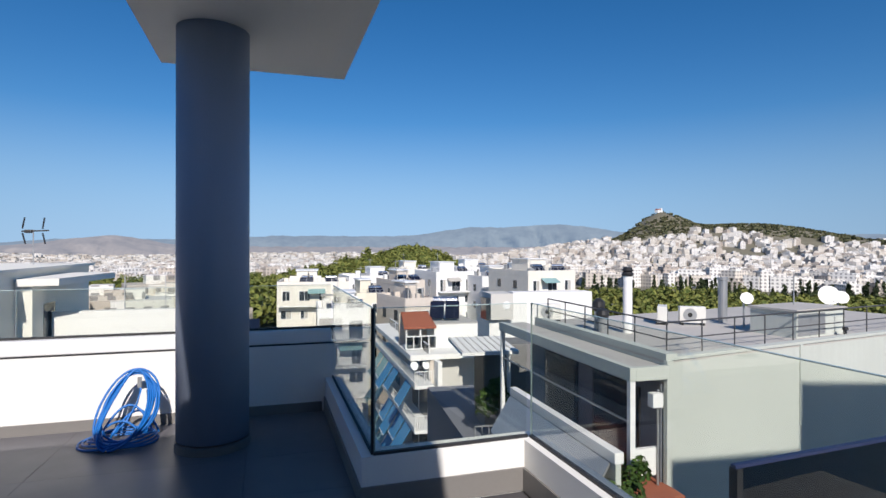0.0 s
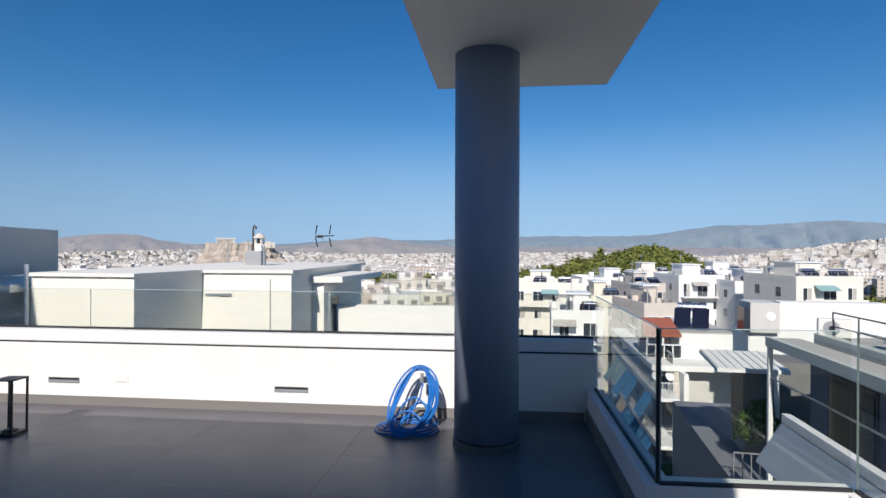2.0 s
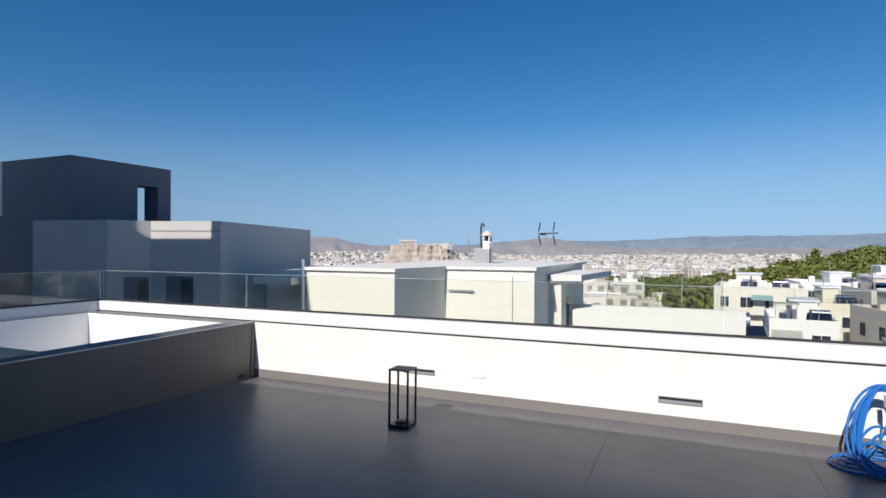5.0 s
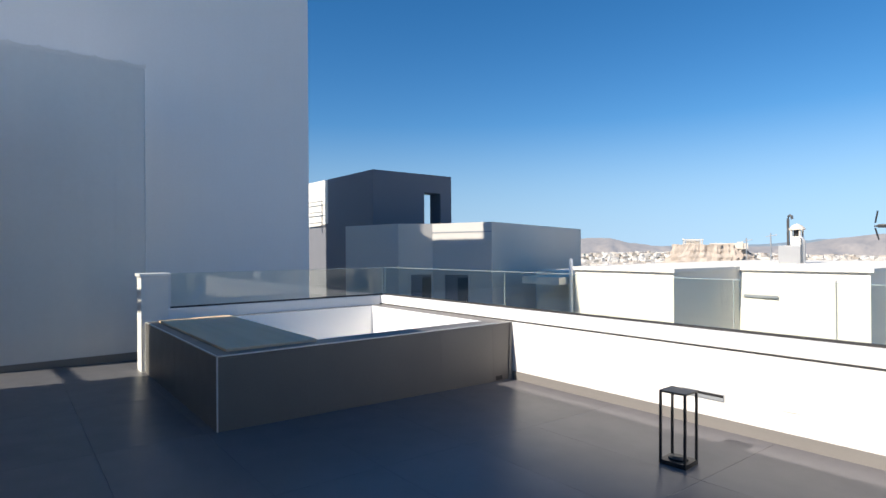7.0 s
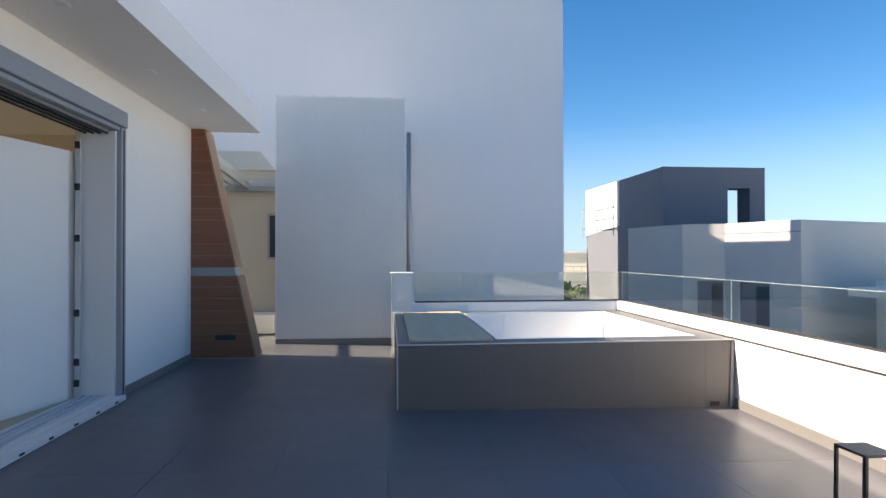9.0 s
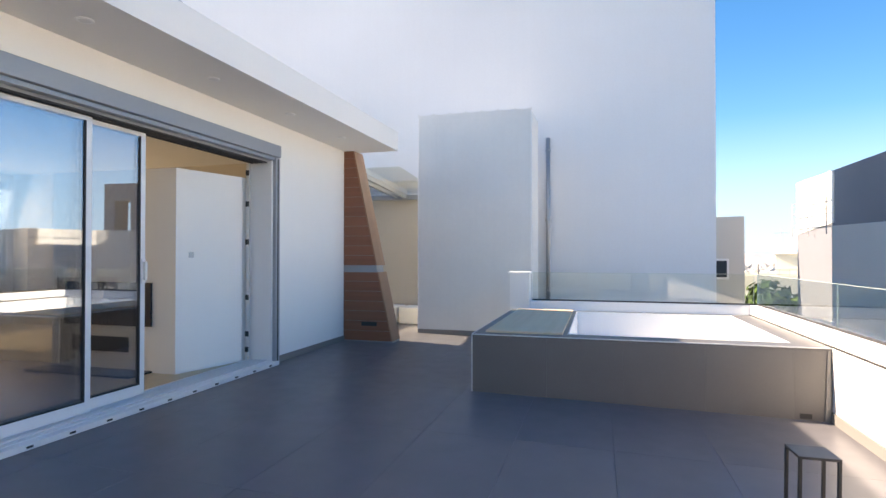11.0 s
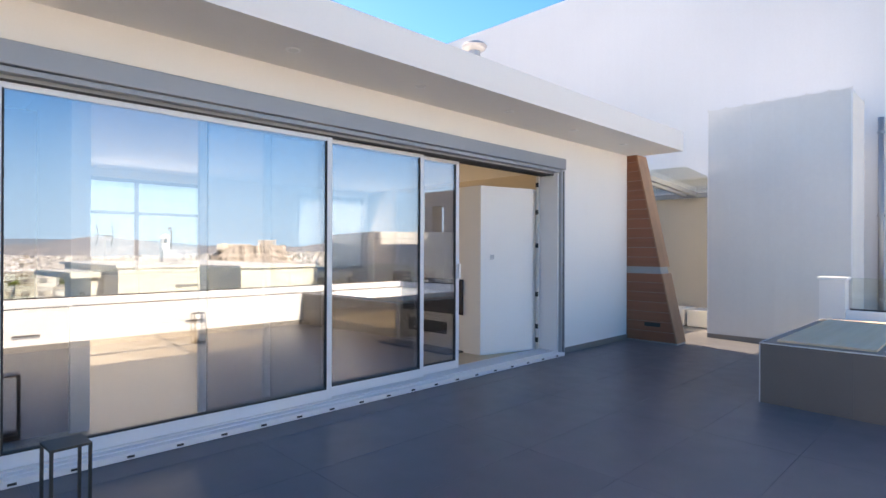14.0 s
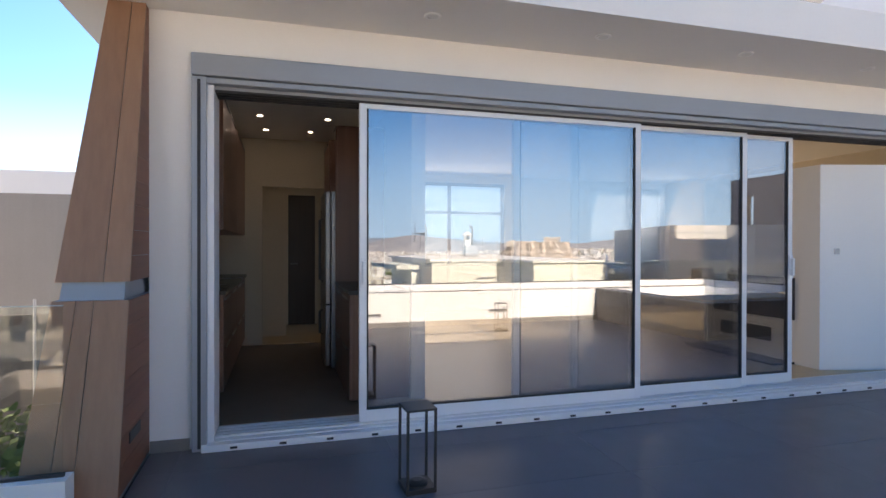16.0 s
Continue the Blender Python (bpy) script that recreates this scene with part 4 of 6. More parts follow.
part("cap", lathe(B(), 0.06, 0, [(0.20, 0.90), (0.20, 0.93), (0.12, 1.02), (0.03, 1.07)], 12), M_MARBLE, ch, "beige domed cap")
part("hooked_pipe", tube(B(), [(-0.16, 0, 0.48), (-0.16, 0, 1.20), (-0.15, 0, 1.28), (-0.11, 0, 1.31), (-0.07, 0, 1.28), (-0.06, 0, 1.20)], 0.035, 8), M_RAIL, ch, "dark hooked pipe")
part("elbow_pipe", tube(B(), [(0.26, -0.1, 0.0), (0.26, -0.1, 0.6), (0.22, -0.1, 0.68), (0.16, -0.1, 0.68)], 0.035, 8), M_METALPAINT, ch)

an = thing("tv_antenna", "black television aerial on a thin mast", "antenna", m=pose(-6.86, 19.94, 0.86))
part("mast", tube(B(), [(0, 0, 0), (0, 0, 1.05)], 0.018, 8), M_METALPAINT, an)
part("boom", tube(B(), [(-0.3, 0, 1.0), (0.42, -0.05, 1.03)], 0.022, 8), M_BLACK, an)
part("dipole_box", box(B(), -0.22, -0.02, -0.06, 0.06, 0.95, 1.05, 0.02), M_BLACK, an)
for x, lean in ((-0.28, 0.06), (0.24, 0.05)):
    part("reflector", tube(B(), [(x, 0, 1.08), (x + lean, 0, 1.42)], 0.022, 6), M_BLACK, an)
    part("reflector", tube(B(), [(x, 0, 0.95), (x + lean + 0.02, 0, 0.62)], 0.022, 6), M_BLACK, an)
for x, y, hgt in ((-10.8, 20.6, 0.75), (-10.2, 21.0, 0.9)):
    a2 = thing("roof_mast", "thin metal mast on the flat roof", "mast", m=pose(x, y, 0.86))
    part("pole", tube(B(), [(0, 0, 0), (0, 0, hgt)], 0.02, 6), M_METALPAINT, a2)
    part("arm", tube(B(), [(-0.15, 0, hgt - 0.1), (0.2, 0, hgt - 0.05)], 0.012, 6), M_METALPAINT, a2)

# dark grey house
gh = thing("grey_house", "dark grey rendered cubic house with deep openings", "house")
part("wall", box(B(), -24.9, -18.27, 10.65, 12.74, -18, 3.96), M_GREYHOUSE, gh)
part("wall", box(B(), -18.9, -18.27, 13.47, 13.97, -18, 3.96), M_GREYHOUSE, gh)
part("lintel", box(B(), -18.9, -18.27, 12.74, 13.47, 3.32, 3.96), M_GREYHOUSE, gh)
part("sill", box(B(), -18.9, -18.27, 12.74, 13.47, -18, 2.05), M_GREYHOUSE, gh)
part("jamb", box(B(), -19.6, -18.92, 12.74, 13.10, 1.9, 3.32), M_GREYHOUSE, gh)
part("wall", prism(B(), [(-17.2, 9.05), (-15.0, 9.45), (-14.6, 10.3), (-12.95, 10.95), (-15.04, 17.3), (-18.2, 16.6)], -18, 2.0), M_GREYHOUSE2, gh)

part("wall_groove", hexa(B(), [(-14.6, 10.29, 1.74), (-12.95, 10.94, 1.74), (-12.96, 10.96, 1.74), (-14.61, 10.31, 1.74)],
                         [(-14.6, 10.29, 1.77), (-12.95, 10.94, 1.77), (-12.96, 10.96, 1.77), (-14.61, 10.31, 1.77)]), M_GREYALU, gh)


def facet_door(p, q, s0, s1, z0, z1):
    p, q = Vector((*p, 0)), Vector((*q, 0))
    d = (q - p).normalized()
    m = Matrix.Translation(p) @ pose(0, 0, 0, 0, 0, math.degrees(math.atan2(d.y, d.x)))
    L = (q - p).length
    # flat dark panel in place of an opening, its inner shade put into colour
    part("opening_reveal", box(B(), s0 * L, s1 * L, -0.012, 0.02, z0, z1), M_GREYHOUSE, gh, m=m)
    part("pane", box(B(), s0 * L + 0.55 * (s1 - s0) * L, s1 * L, -0.016, -0.012, z0, z1 - 0.08), M_WINDOW, gh, m=m)
    part("door_frame", box(box(box(B(), s0 * L - 0.05, s0 * L, -0.03, 0.02, z0, z1), s1 * L, s1 * L + 0.05, -0.03, 0.02, z0, z1), s0 * L - 0.05, s1 * L + 0.05, -0.03, 0.02, z1, z1 + 0.05), M_GREYHOUSE2, gh, m=m)


# cream panel cut along the shadow line; dark render round it stands for shade
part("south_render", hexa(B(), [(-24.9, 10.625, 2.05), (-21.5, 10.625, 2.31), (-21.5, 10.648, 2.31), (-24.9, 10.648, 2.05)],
                          [(-24.9, 10.625, 3.955), (-21.5, 10.625, 3.955), (-21.5, 10.648, 3.955), (-24.9, 10.648, 3.955)]), M_NBCREAM, gh, "cream panel cut to the sunlit part of the side wall")
for z in (2.35, 2.75, 3.15):
    part("roof_rail", tube(B(), [(-24.8, 10.45, z), (-21.6, 10.45, z)], 0.02, 6), M_METALPAINT, gh)
for x in (-24.8, -23.2, -21.6):
    part("rail_post", tube(B(), [(x, 10.45, 1.95), (x, 10.45, 3.15)], 0.02, 6), M_METALPAINT, gh)
facet_door((-15.0, 9.45), (-14.6, 10.3), 0.35, 0.95, -1.6, 0.62)
facet_door((-14.6, 10.3), (-12.95, 10.95), 0.22, 0.62, -1.6, 0.62)
struct("ledge_grey_house", box(B(), -18, -9.8, 5.62, 9.0, -18, -0.35), M_ROOFSCREED, "grey roof ledge between the houses", "ledge")

g2 = thing("grey_town_house", "grey rendered town house with small windows", "house")
part("wall", box(B(), -33, -25, 4.0, 8.9, -18, 2.77), M_GREYHOUSE2, g2)
w = part("window", box(B(), -24.99, -24.95, 7.75, 8.35, 0.35, 1.15), M_WHITEPAINT, g2)
part("pane", box(B(), -24.95, -24.93, 7.83, 8.27, 0.43, 1.07), M_WINDOW, w)
part("chimney", tube(B(), [(-26, 7.6, 2.77), (-26, 7.6, 3.3)], 0.06, 8), M_METALPAINT, g2)

# unseen block, added and sized to cast the stepped shade on the east neighbour
se = thing("southeast_neighbour", "unseen white block added to shade the east neighbour", "building")
part("wall", box(B(), 6.64, 11.04, -7.5, -4, -19, 6.98), M_PLASTER_OLD, se)
part("wall", box(B(), 11.04, 22, -7.5, -4, -19, 8.66), M_PLASTER_OLD, se)
sw_ = thing("garden_wall_house", "low pale house behind a weathered plaster wall", "house")
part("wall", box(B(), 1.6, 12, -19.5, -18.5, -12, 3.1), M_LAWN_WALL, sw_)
part("wall", box(B(), 1.0, 14, -34, -28, -12, 5.0), M_PLASTER_OLD, sw_)
for x in (4.6, 5.1):
    part("aerial", tube(B(), [(x, -28.5, 5.0), (x, -28.5, 6.6)], 0.04, 6), M_METALPAINT, sw_)
    part("aerial_arm", tube(B(), [(x - 0.3, -28.5, 6.2), (x + 0.3, -28.5, 6.2)], 0.03, 6), M_METALPAINT, sw_)
fe = thing("screen_fence", "faded grey windbreak fence on thin posts", "fence")
part("cloth", box(B(), 1.2, 6.5, -9.06, -9.0, -3.0, -0.05), M_CLOTH, fe, "grey cloth screen")
for i in range(5):
    part("post", tube(B(), [(1.2 + i * 1.3, -9.0, -3), (1.2 + i * 1.3, -9.0, 0.25)], 0.03, 6), M_METALPAINT, fe)
struct("ground_garden", box(B(), 0.45, 4.4, -18.4, 0.45, -3.3, -3.0), M_CLOTH, "grey lower roof beside the house", "roof")

# ---------- foliage ----------
def leaf_material(name, color, dark, trans=0.0):
    m = bpy.data.materials.new(name)
    m.use_nodes = True
    nt = m.node_tree
    b = nt.nodes["Principled BSDF"]
    b.inputs["Roughness"].default_value = 0.8
    b.inputs["Specular IOR Level"].default_value = 0.2
    geo = nt.nodes.new("ShaderNodeNewGeometry")
    r = nt.nodes.new("ShaderNodeValToRGB")
    r.color_ramp.elements[0].color = (*dark, 1)
    r.color_ramp.elements[1].color = (*color, 1)
    nt.links.new(geo.outputs["Random Per Island"], r.inputs["Fac"])
    nt.links.new(r.outputs["Color"], b.inputs["Base Color"])
    return m


M_PINE = leaf_material("pine_foliage", (0.23, 0.235, 0.06), (0.075, 0.105, 0.025))
M_CYPRESS = leaf_material("cypress_foliage", (0.045, 0.06, 0.025), (0.02, 0.03, 0.014))
M_SCRUB = leaf_material("hill_scrub_foliage", (0.13, 0.125, 0.065), (0.06, 0.07, 0.035))
M_SHRUB = leaf_material("shrub_foliage", (0.075, 0.13, 0.025), (0.025, 0.055, 0.012))


def leaf_cloud(verts, faces, cx, cy, cz, rx, ry, rz, n, size, rng):
    """Leaf clumps: small crooked quads scattered over an uneven shell."""
    lobes = [(rng.uniform(-0.55, 0.55), rng.uniform(-0.55, 0.55), rng.uniform(-0.4, 0.5), rng.uniform(0.4, 0.65)) for _ in range(6)]
    for _ in range(n):
        lx, ly, lz, lr = lobes[rng.randrange(6)]
        u, ph = rng.uniform(-0.6, 1), rng.uniform(0, 2 * math.pi)
        q = math.sqrt(max(0, 1 - u * u))
        rr = lr * rng.uniform(0.75, 1.1)
        nx, ny, nz = q * math.cos(ph), q * math.sin(ph), u
        x, y, z = cx + (lx + rr * nx) * rx, cy + (ly + rr * ny) * ry, cz + (lz + rr * nz) * rz
        nrm = Vector((nx + rng.uniform(-0.6, 0.6), ny + rng.uniform(-0.6, 0.6), nz + rng.uniform(-0.3, 0.8))).normalized()
        a = nrm.orthogonal().normalized()
        b = nrm.cross(a)
        s = size * rng.uniform(0.6, 1.3)
        k = len(verts)
        for i in range(5):
            an_ = 2 * math.pi * i / 5 + rng.uniform(-0.4, 0.4)
            v = Vector((x, y, z)) + s * (math.cos(an_) * a + math.sin(an_) * b) + nrm * s * rng.uniform(-0.25, 0.25)
            verts.append(tuple(v))
        faces.append((k, k + 1, k + 2, k + 3, k + 4))


def raw(name, verts, faces, material, smooth=False):
    me = bpy.data.meshes.new(name)
    me.from_pydata(verts, [], faces)
    me.materials.append(material)
    if smooth:
        for p in me.polygons:
            p.use_smooth = True
    return new(name, me)


# ---------- land ----------
def bearing(az, r):
    a = radians(az)
    return r * math.sin(a), r * math.cos(a)


def smooth_step(a, b, x):
    t = min(1, max(0, (x - a) / (b - a)))
    return t * t * (3 - 2 * t)


def bump_at(az, r, az0, r0, lat, rad, amp):
    dl = radians((az - az0 + 180) % 360 - 180) * r0
    return amp * math.exp(-(dl / lat) ** 2 / 2 - ((r - r0) / rad) ** 2 / 2)


def land(az, r):
    h = -19 - 5 * smooth_step(40, 200, r) - 10 * smooth_step(200, 450, r) - 34 * smooth_step(450, 1300, r)
    h += bump_at(az, r, 15.5, 400, 28, 60, 18) + bump_at(az, r, 9.5, 410, 45, 60, 14)
    h += bump_at(az, r, 40, 1900, 420, 420, 95)
    h += bump_at(az, r, 38.9, 1990, 62, 90, 74) + bump_at(az, r, 47, 2080, 230, 170, 62) + bump_at(az, r, 62, 2400, 420, 300, 62)
    h += bump_at(az, r, -26.8, 1680, 150, 150, 26)
    h += bump_at(az, r, -30, 3900, 600, 500, 40) + bump_at(az, r, 4, 4200, 700, 400, 26)
    return h


radii = [14, 22, 32, 45, 60, 80, 110, 150, 200, 250, 300, 340, 370, 400, 430, 470, 520, 600, 700, 800, 900, 1000, 1100, 1200, 1300, 1400, 1500, 1600, 1680, 1760, 1830, 1890, 1940,
         1990, 2040, 2100, 2180, 2280, 2400, 2600, 2900, 3300, 3700, 4200, 4700, 4950]
azs = [-180 + 1.5 * i for i in range(240)]
verts, faces = [(0, 0, -19.2)], []
for r in radii:
    for a in azs:
        x, y = bearing(a, r)
        verts.append((x, y, land(a, r) + (noise.noise((x * 0.01, y * 0.01, 0)) * min(3, r * 0.004))))
n = len(azs)
for i in range(n):
    faces.append((0, 1 + (i + 1) % n, 1 + i))
for k in range(len(radii) - 1):
    for i in range(n):
        a, b = 1 + k * n + i, 1 + k * n + (i + 1) % n
        faces.append((a, b, b + n, a + n))
M_LAND = surface("dry_scrub_ground", (0.175, 0.16, 0.11), 0.95, vary=0.35, grain=0.3, big=0.02, small=0.35, bump=0)
ground = tagged(raw("ground", verts, faces, M_LAND, True), "dry scrubby city ground with streets and gardens", "ground", kind="structure")


# far city
def city_material():
    m = bpy.data.materials.new("city_render")
    m.use_nodes = True
    nt = m.node_tree
    b = nt.nodes["Principled BSDF"]
    b.inputs["Roughness"].default_value = 0.9
    geo = nt.nodes.new("ShaderNodeNewGeometry")
    r = nt.nodes.new("ShaderNodeValToRGB")
    el = r.color_ramp.elements
    el[0].color, el[1].color = (0.42, 0.36, 0.31, 1), (0.78, 0.76, 0.73, 1)
    e = el.new(0.35)
    e.color = (0.62, 0.57, 0.50, 1)
    e = el.new(0.6)
    e.color = (0.72, 0.69, 0.65, 1)
    nt.links.new(geo.outputs["Random Per Island"], r.inputs["Fac"])
    sep = nt.nodes.new("ShaderNodeSeparateXYZ")
    nt.links.new(geo.outputs["Position"], sep.inputs[0])
    nsep = nt.nodes.new("ShaderNodeSeparateXYZ")
    nt.links.new(geo.outputs["Normal"], nsep.inputs[0])

    def mth(op, a, c=None, d=None):
        n = nt.nodes.new("ShaderNodeMath")
        n.operation = op
        for i, v in enumerate((a, c, d)):
            if v is None:
                continue
            if isinstance(v, (int, float)):
                n.inputs[i].default_value = v
            else:
                nt.links.new(v, n.inputs[i])
        return n.outputs[0]
    u = mth("SUBTRACT", mth("MULTIPLY", sep.outputs[0], nsep.outputs[1]), mth("MULTIPLY", sep.outputs[1], nsep.outputs[0]))
    fu = mth("FRACT", mth("DIVIDE", u, 3.6))
    fz = mth("FRACT", mth("DIVIDE", sep.outputs[2], 3.1))
    win = mth("MULTIPLY", mth("GREATER_THAN", fu, 0.52), mth("GREATER_THAN", fz, 0.48))
    wall = mth("LESS_THAN", mth("ABSOLUTE", nsep.outputs[2]), 0.5)
    mx = nt.nodes.new("ShaderNodeMix")
    mx.data_type = "RGBA"
    nt.links.new(mth("MULTIPLY", mth("MULTIPLY", win, wall), 0.75), mx.inputs["Factor"])
    nt.links.new(r.outputs["Color"], mx.inputs["A"])
    mx.inputs["B"].default_value = (0.12, 0.12, 0.125, 1)
    nt.links.new(mx.outputs["Result"], b.inputs["Base Color"])
    return m


M_CITY = city_material()
rng = random.Random(11)


def city_box(verts, faces, x, y, z0, z1, w, d, rot):
    c, s = math.cos(rot), math.sin(rot)
    k = len(verts)
    for zz in (z0, z1):
        for px, py in ((-w, -d), (w, -d), (w, d), (-w, d)):
            verts.append((x + px * c / 2 - py * s / 2, y + px * s / 2 + py * c / 2, zz))
    for f in ((4, 5, 6, 7), (0, 1, 5, 4), (1, 2, 6, 5), (2, 3, 7, 6), (3, 0, 4, 7)):
        faces.append(tuple(k + i for i in f))


def wooded(az, r):
    """Where parks and hills leave no room for houses."""
    if bump_at(az, r, 12.5, 400, 52, 70, 1) > 0.10 or (190 < r < 560 and -30 < az < 9):
        return True
    if 150 < r < 420 and 27 < az < 62:
        return True
    if bump_at(az, r, 38.4, 2000, 85, 130, 1) > 0.22 or bump_at(az, r, 48, 2080, 260, 150, 1) > 0.33:
        return True
    return bump_at(az, r, -26.8, 1680, 140, 140, 1) > 0.35


verts, faces = [], []
count = 0
while count < 18000:
    az = rng.uniform(-92, 66)
    r = 560 * (4800 / 560) ** (rng.random() ** 0.85)
    if wooded(az, r):
        continue
    if r > 2100 and land(az, r) < land(az, r - 100) - 8:
        continue
    x, y = bearing(az, r)
    if noise.noise((x * 0.006, y * 0.006, 3.0)) > 0.32 and r < 2600:
        continue
    h = land(az, r)
    grow = 1 + r / 5200
    w, d = rng.uniform(9, 20) * grow, rng.uniform(9, 18) * grow
    top = h + rng.choice((9, 12, 12, 15, 15, 18, 21)) * (0.8 + 0.15 * rng.random())
    rot = rng.choice((0.2, 0.35, 1.1, 0.8, -0.4)) + rng.uniform(-0.1, 0.1)
    city_box(verts, faces, x, y, h - 6, top, w, d, rot)
    if r < 2200:
        city_box(verts, faces, x + rng.uniform(-2, 2), y + rng.uniform(-2, 2), top, top + 2.6, w * 0.35, d * 0.4, rot)
    count += 1
tagged(raw("distant_city", verts, faces, M_CITY), "dense pale apartment blocks filling the plain", "city", kind="stuff")

# middle distance: plain blocks between the near houses and the park
verts, faces = [], []
for i in range(620):
    az = rng.uniform(-95, 27)
    r = rng.uniform(150, 560 if az < -35 else 335)
    if wooded(az, r) or (r > 240 and 0 < az < 26) or -3 < az < 5:
        continue
    x, y = bearing(az, r)
    h = land(az, r)
    top = min(h + rng.choice((9, 12, 12, 15)), -4.6 - r * 0.022 + rng.uniform(-3, 0.6))
    w, d, rot = rng.uniform(9, 15), rng.uniform(9, 14), rng.choice((0.05, 0.12, 0.3)) + rng.uniform(-0.08, 0.08)
    city_box(verts, faces, x, y, h - 3, top, w, d, rot)
    city_box(verts, faces, x + rng.uniform(-2, 2), y + rng.uniform(-2, 2), top, top + 2.4, w * 0.4, d * 0.4, rot)
    for k in range(3):
        city_box(verts, faces, x + rng.uniform(-4, 4), y + rng.uniform(-4, 4), top, top + rng.uniform(0.6, 1.3), rng.uniform(0.6, 2), rng.uniform(0.6, 1.6), rot)
tagged(raw("town_blocks", verts, faces, M_CITY), "pale apartment blocks with cluttered flat roofs", "city", kind="stuff")

# woods
verts, faces, tv, tf = [], [], [], []
for i in range(2000):
    q = i % 5
    if q < 2:
        az, r = rng.gauss(13.5, 5.6), rng.gauss(395, 45)
    elif q < 4:
        az, r = rng.uniform(-30, 10), rng.uniform(215, 520)
    else:
        az, r = rng.uniform(28, 62), rng.uniform(170, 400)
    if i % 20 == 2:
        az, r = rng.uniform(-2.5, 4.0), rng.uniform(165, 235)
    elif r < 160:
        continue
    x, y = bearing(az, r)
    h = land(az, r)
    t = rng.uniform(4.5, 8) + 5 * max(0, noise.noise((x * 0.03, y * 0.03, 5.0)))
    if 2 <= q < 4:
        t += rng.uniform(3, 6)
    w = rng.uniform(2.6, 5.0)
    leaf_cloud(verts, faces, x, y, h + t * 0.62, w, w, t * 0.5, 110, 0.72, rng)
tagged(raw("pine_wood", verts, faces, M_PINE), "sunlit green pine wood on a low hill", "wood", kind="stuff")
verts, faces = [], []
for i in range(420):
    if i % 3 == 0:
        az, r = rng.uniform(-22, 30), rng.uniform(420, 620)
    elif i % 3 == 1:
        az, r = rng.uniform(26, 60), rng.uniform(330, 700)
    else:
        az, r = rng.uniform(-40, 60), rng.uniform(600, 1500)
    x, y = bearing(az, r)
    h = land(az, r)
    t, w = rng.uniform(9, 15), rng.uniform(1.3, 2.2)
    for k in range(6):
        f = k / 6
        leaf_cloud(verts, faces, x, y, h + t * (0.1 + 0.85 * f), w * (1.1 - f), w * (1.1 - f), t * 0.14, 8, 1.1, rng)
tagged(raw("cypress_trees", verts, faces, M_CYPRESS), "dark slender cypress trees among the blocks", "trees", kind="stuff")
verts, faces = [], []
for i in range(2600):
    if i % 2:
        az, r = rng.gauss(38.4, 3.0), rng.gauss(1950, 90)
    else:
        az, r = rng.gauss(48, 6), rng.gauss(2020, 120)
    if not wooded(az, r):
        continue
    x, y = bearing(az, r)
    bare = bump_at(az, r, 38.7, 1960, 60, 60, 1)
    if rng.random() < 0.3 + bare * 0.85:
        continue
    leaf_cloud(verts, faces, x, y, land(az, r) + 1, 9, 9, 3, 10, 4.0, rng)
tagged(raw("hill_scrub", verts, faces, M_SCRUB), "dark green scrub on the city hill", "scrub", kind="stuff")

# chapel on the hill
x, y = bearing(38.9, 1990)
hz = land(38.9, 1990)
chp = thing("hilltop_chapel", "small white chapel on the hilltop", "chapel", m=pose(x, y, hz, 0, 0, 20))
part("nave", box(B(), -14, 14, -6, 6, -3, 7), M_WHITEPAINT, chp)
part("tower", box(B(), 8, 14, -4, 4, 7, 14), M_WHITEPAINT, chp)
part("roof", hexa(B(), [(-15, -7, 7), (8, -7, 7), (8, 7, 7), (-15, 7, 7)], [(-15, -0.2, 11), (8, -0.2, 11), (8, 0.2, 11), (-15, 0.2, 11)]), M_REDTILE, chp)

# rocky citadel
def crag(name, az0, r0, length, depth, z0, z1, rough):
    x0, y0 = bearing(az0, r0)
    vs, fs = [], []
    nu, nv = 170, 14
    for j in range(nv + 1):
        f = j / nv
        for i in range(nu):
            a = 2 * math.pi * i / nu
            c, s = math.cos(a), math.sin(a)
            spread = 1.0 + 0.34 * (1 - f) ** 2.2
            cleft = abs(noise.noise((c * 9, s * 9, f * 0.8))) + 0.6 * abs(noise.noise((c * 21, s * 21, f * 1.6)))
            ledge = 0.05 * math.sin(f * 19 + 4 * noise.noise((c * 3, s * 3, 1)))
            wob = 1 + 0.14 * noise.noise((c * 2.2, s * 2.2, f * 1.5)) - rough * 0.22 * cleft + ledge * (1 - f)
            px = length / 2 * math.copysign(abs(c) ** 0.7, c) * spread * wob
            py = depth / 2 * math.copysign(abs(s) ** 0.7, s) * spread * wob
            vs.append((px, py, z0 + (z1 - z0) * f ** 0.9 + 3.2 * noise.noise((px * 0.05, py * 0.05, f * 2)) * min(1, f * 4)))
    for j in range(nv):
        for i in range(nu):
            fs.append((j * nu + i, j * nu + (i + 1) % nu, (j + 1) * nu + (i + 1) % nu, (j + 1) * nu + i))
    fs.append(tuple(range(nv * nu, (nv + 1) * nu)))
    ob = raw(name, vs, fs, M_ROCK)
    ob.matrix_basis = pose(x0, y0, 0, 0, 0, -az0)
    return ob


cr = tagged(crag("citadel_rock", -26.0, 1690, 190, 90, -42, 13, 1), "bare limestone citadel rock above the city", "rock", kind="structure")
x, y = bearing(-27.4, 1680)
tp = thing("ancient_temple", "ruined pale marble temple with standing columns", "temple", m=pose(x, y, 13, 0, 0, 27))
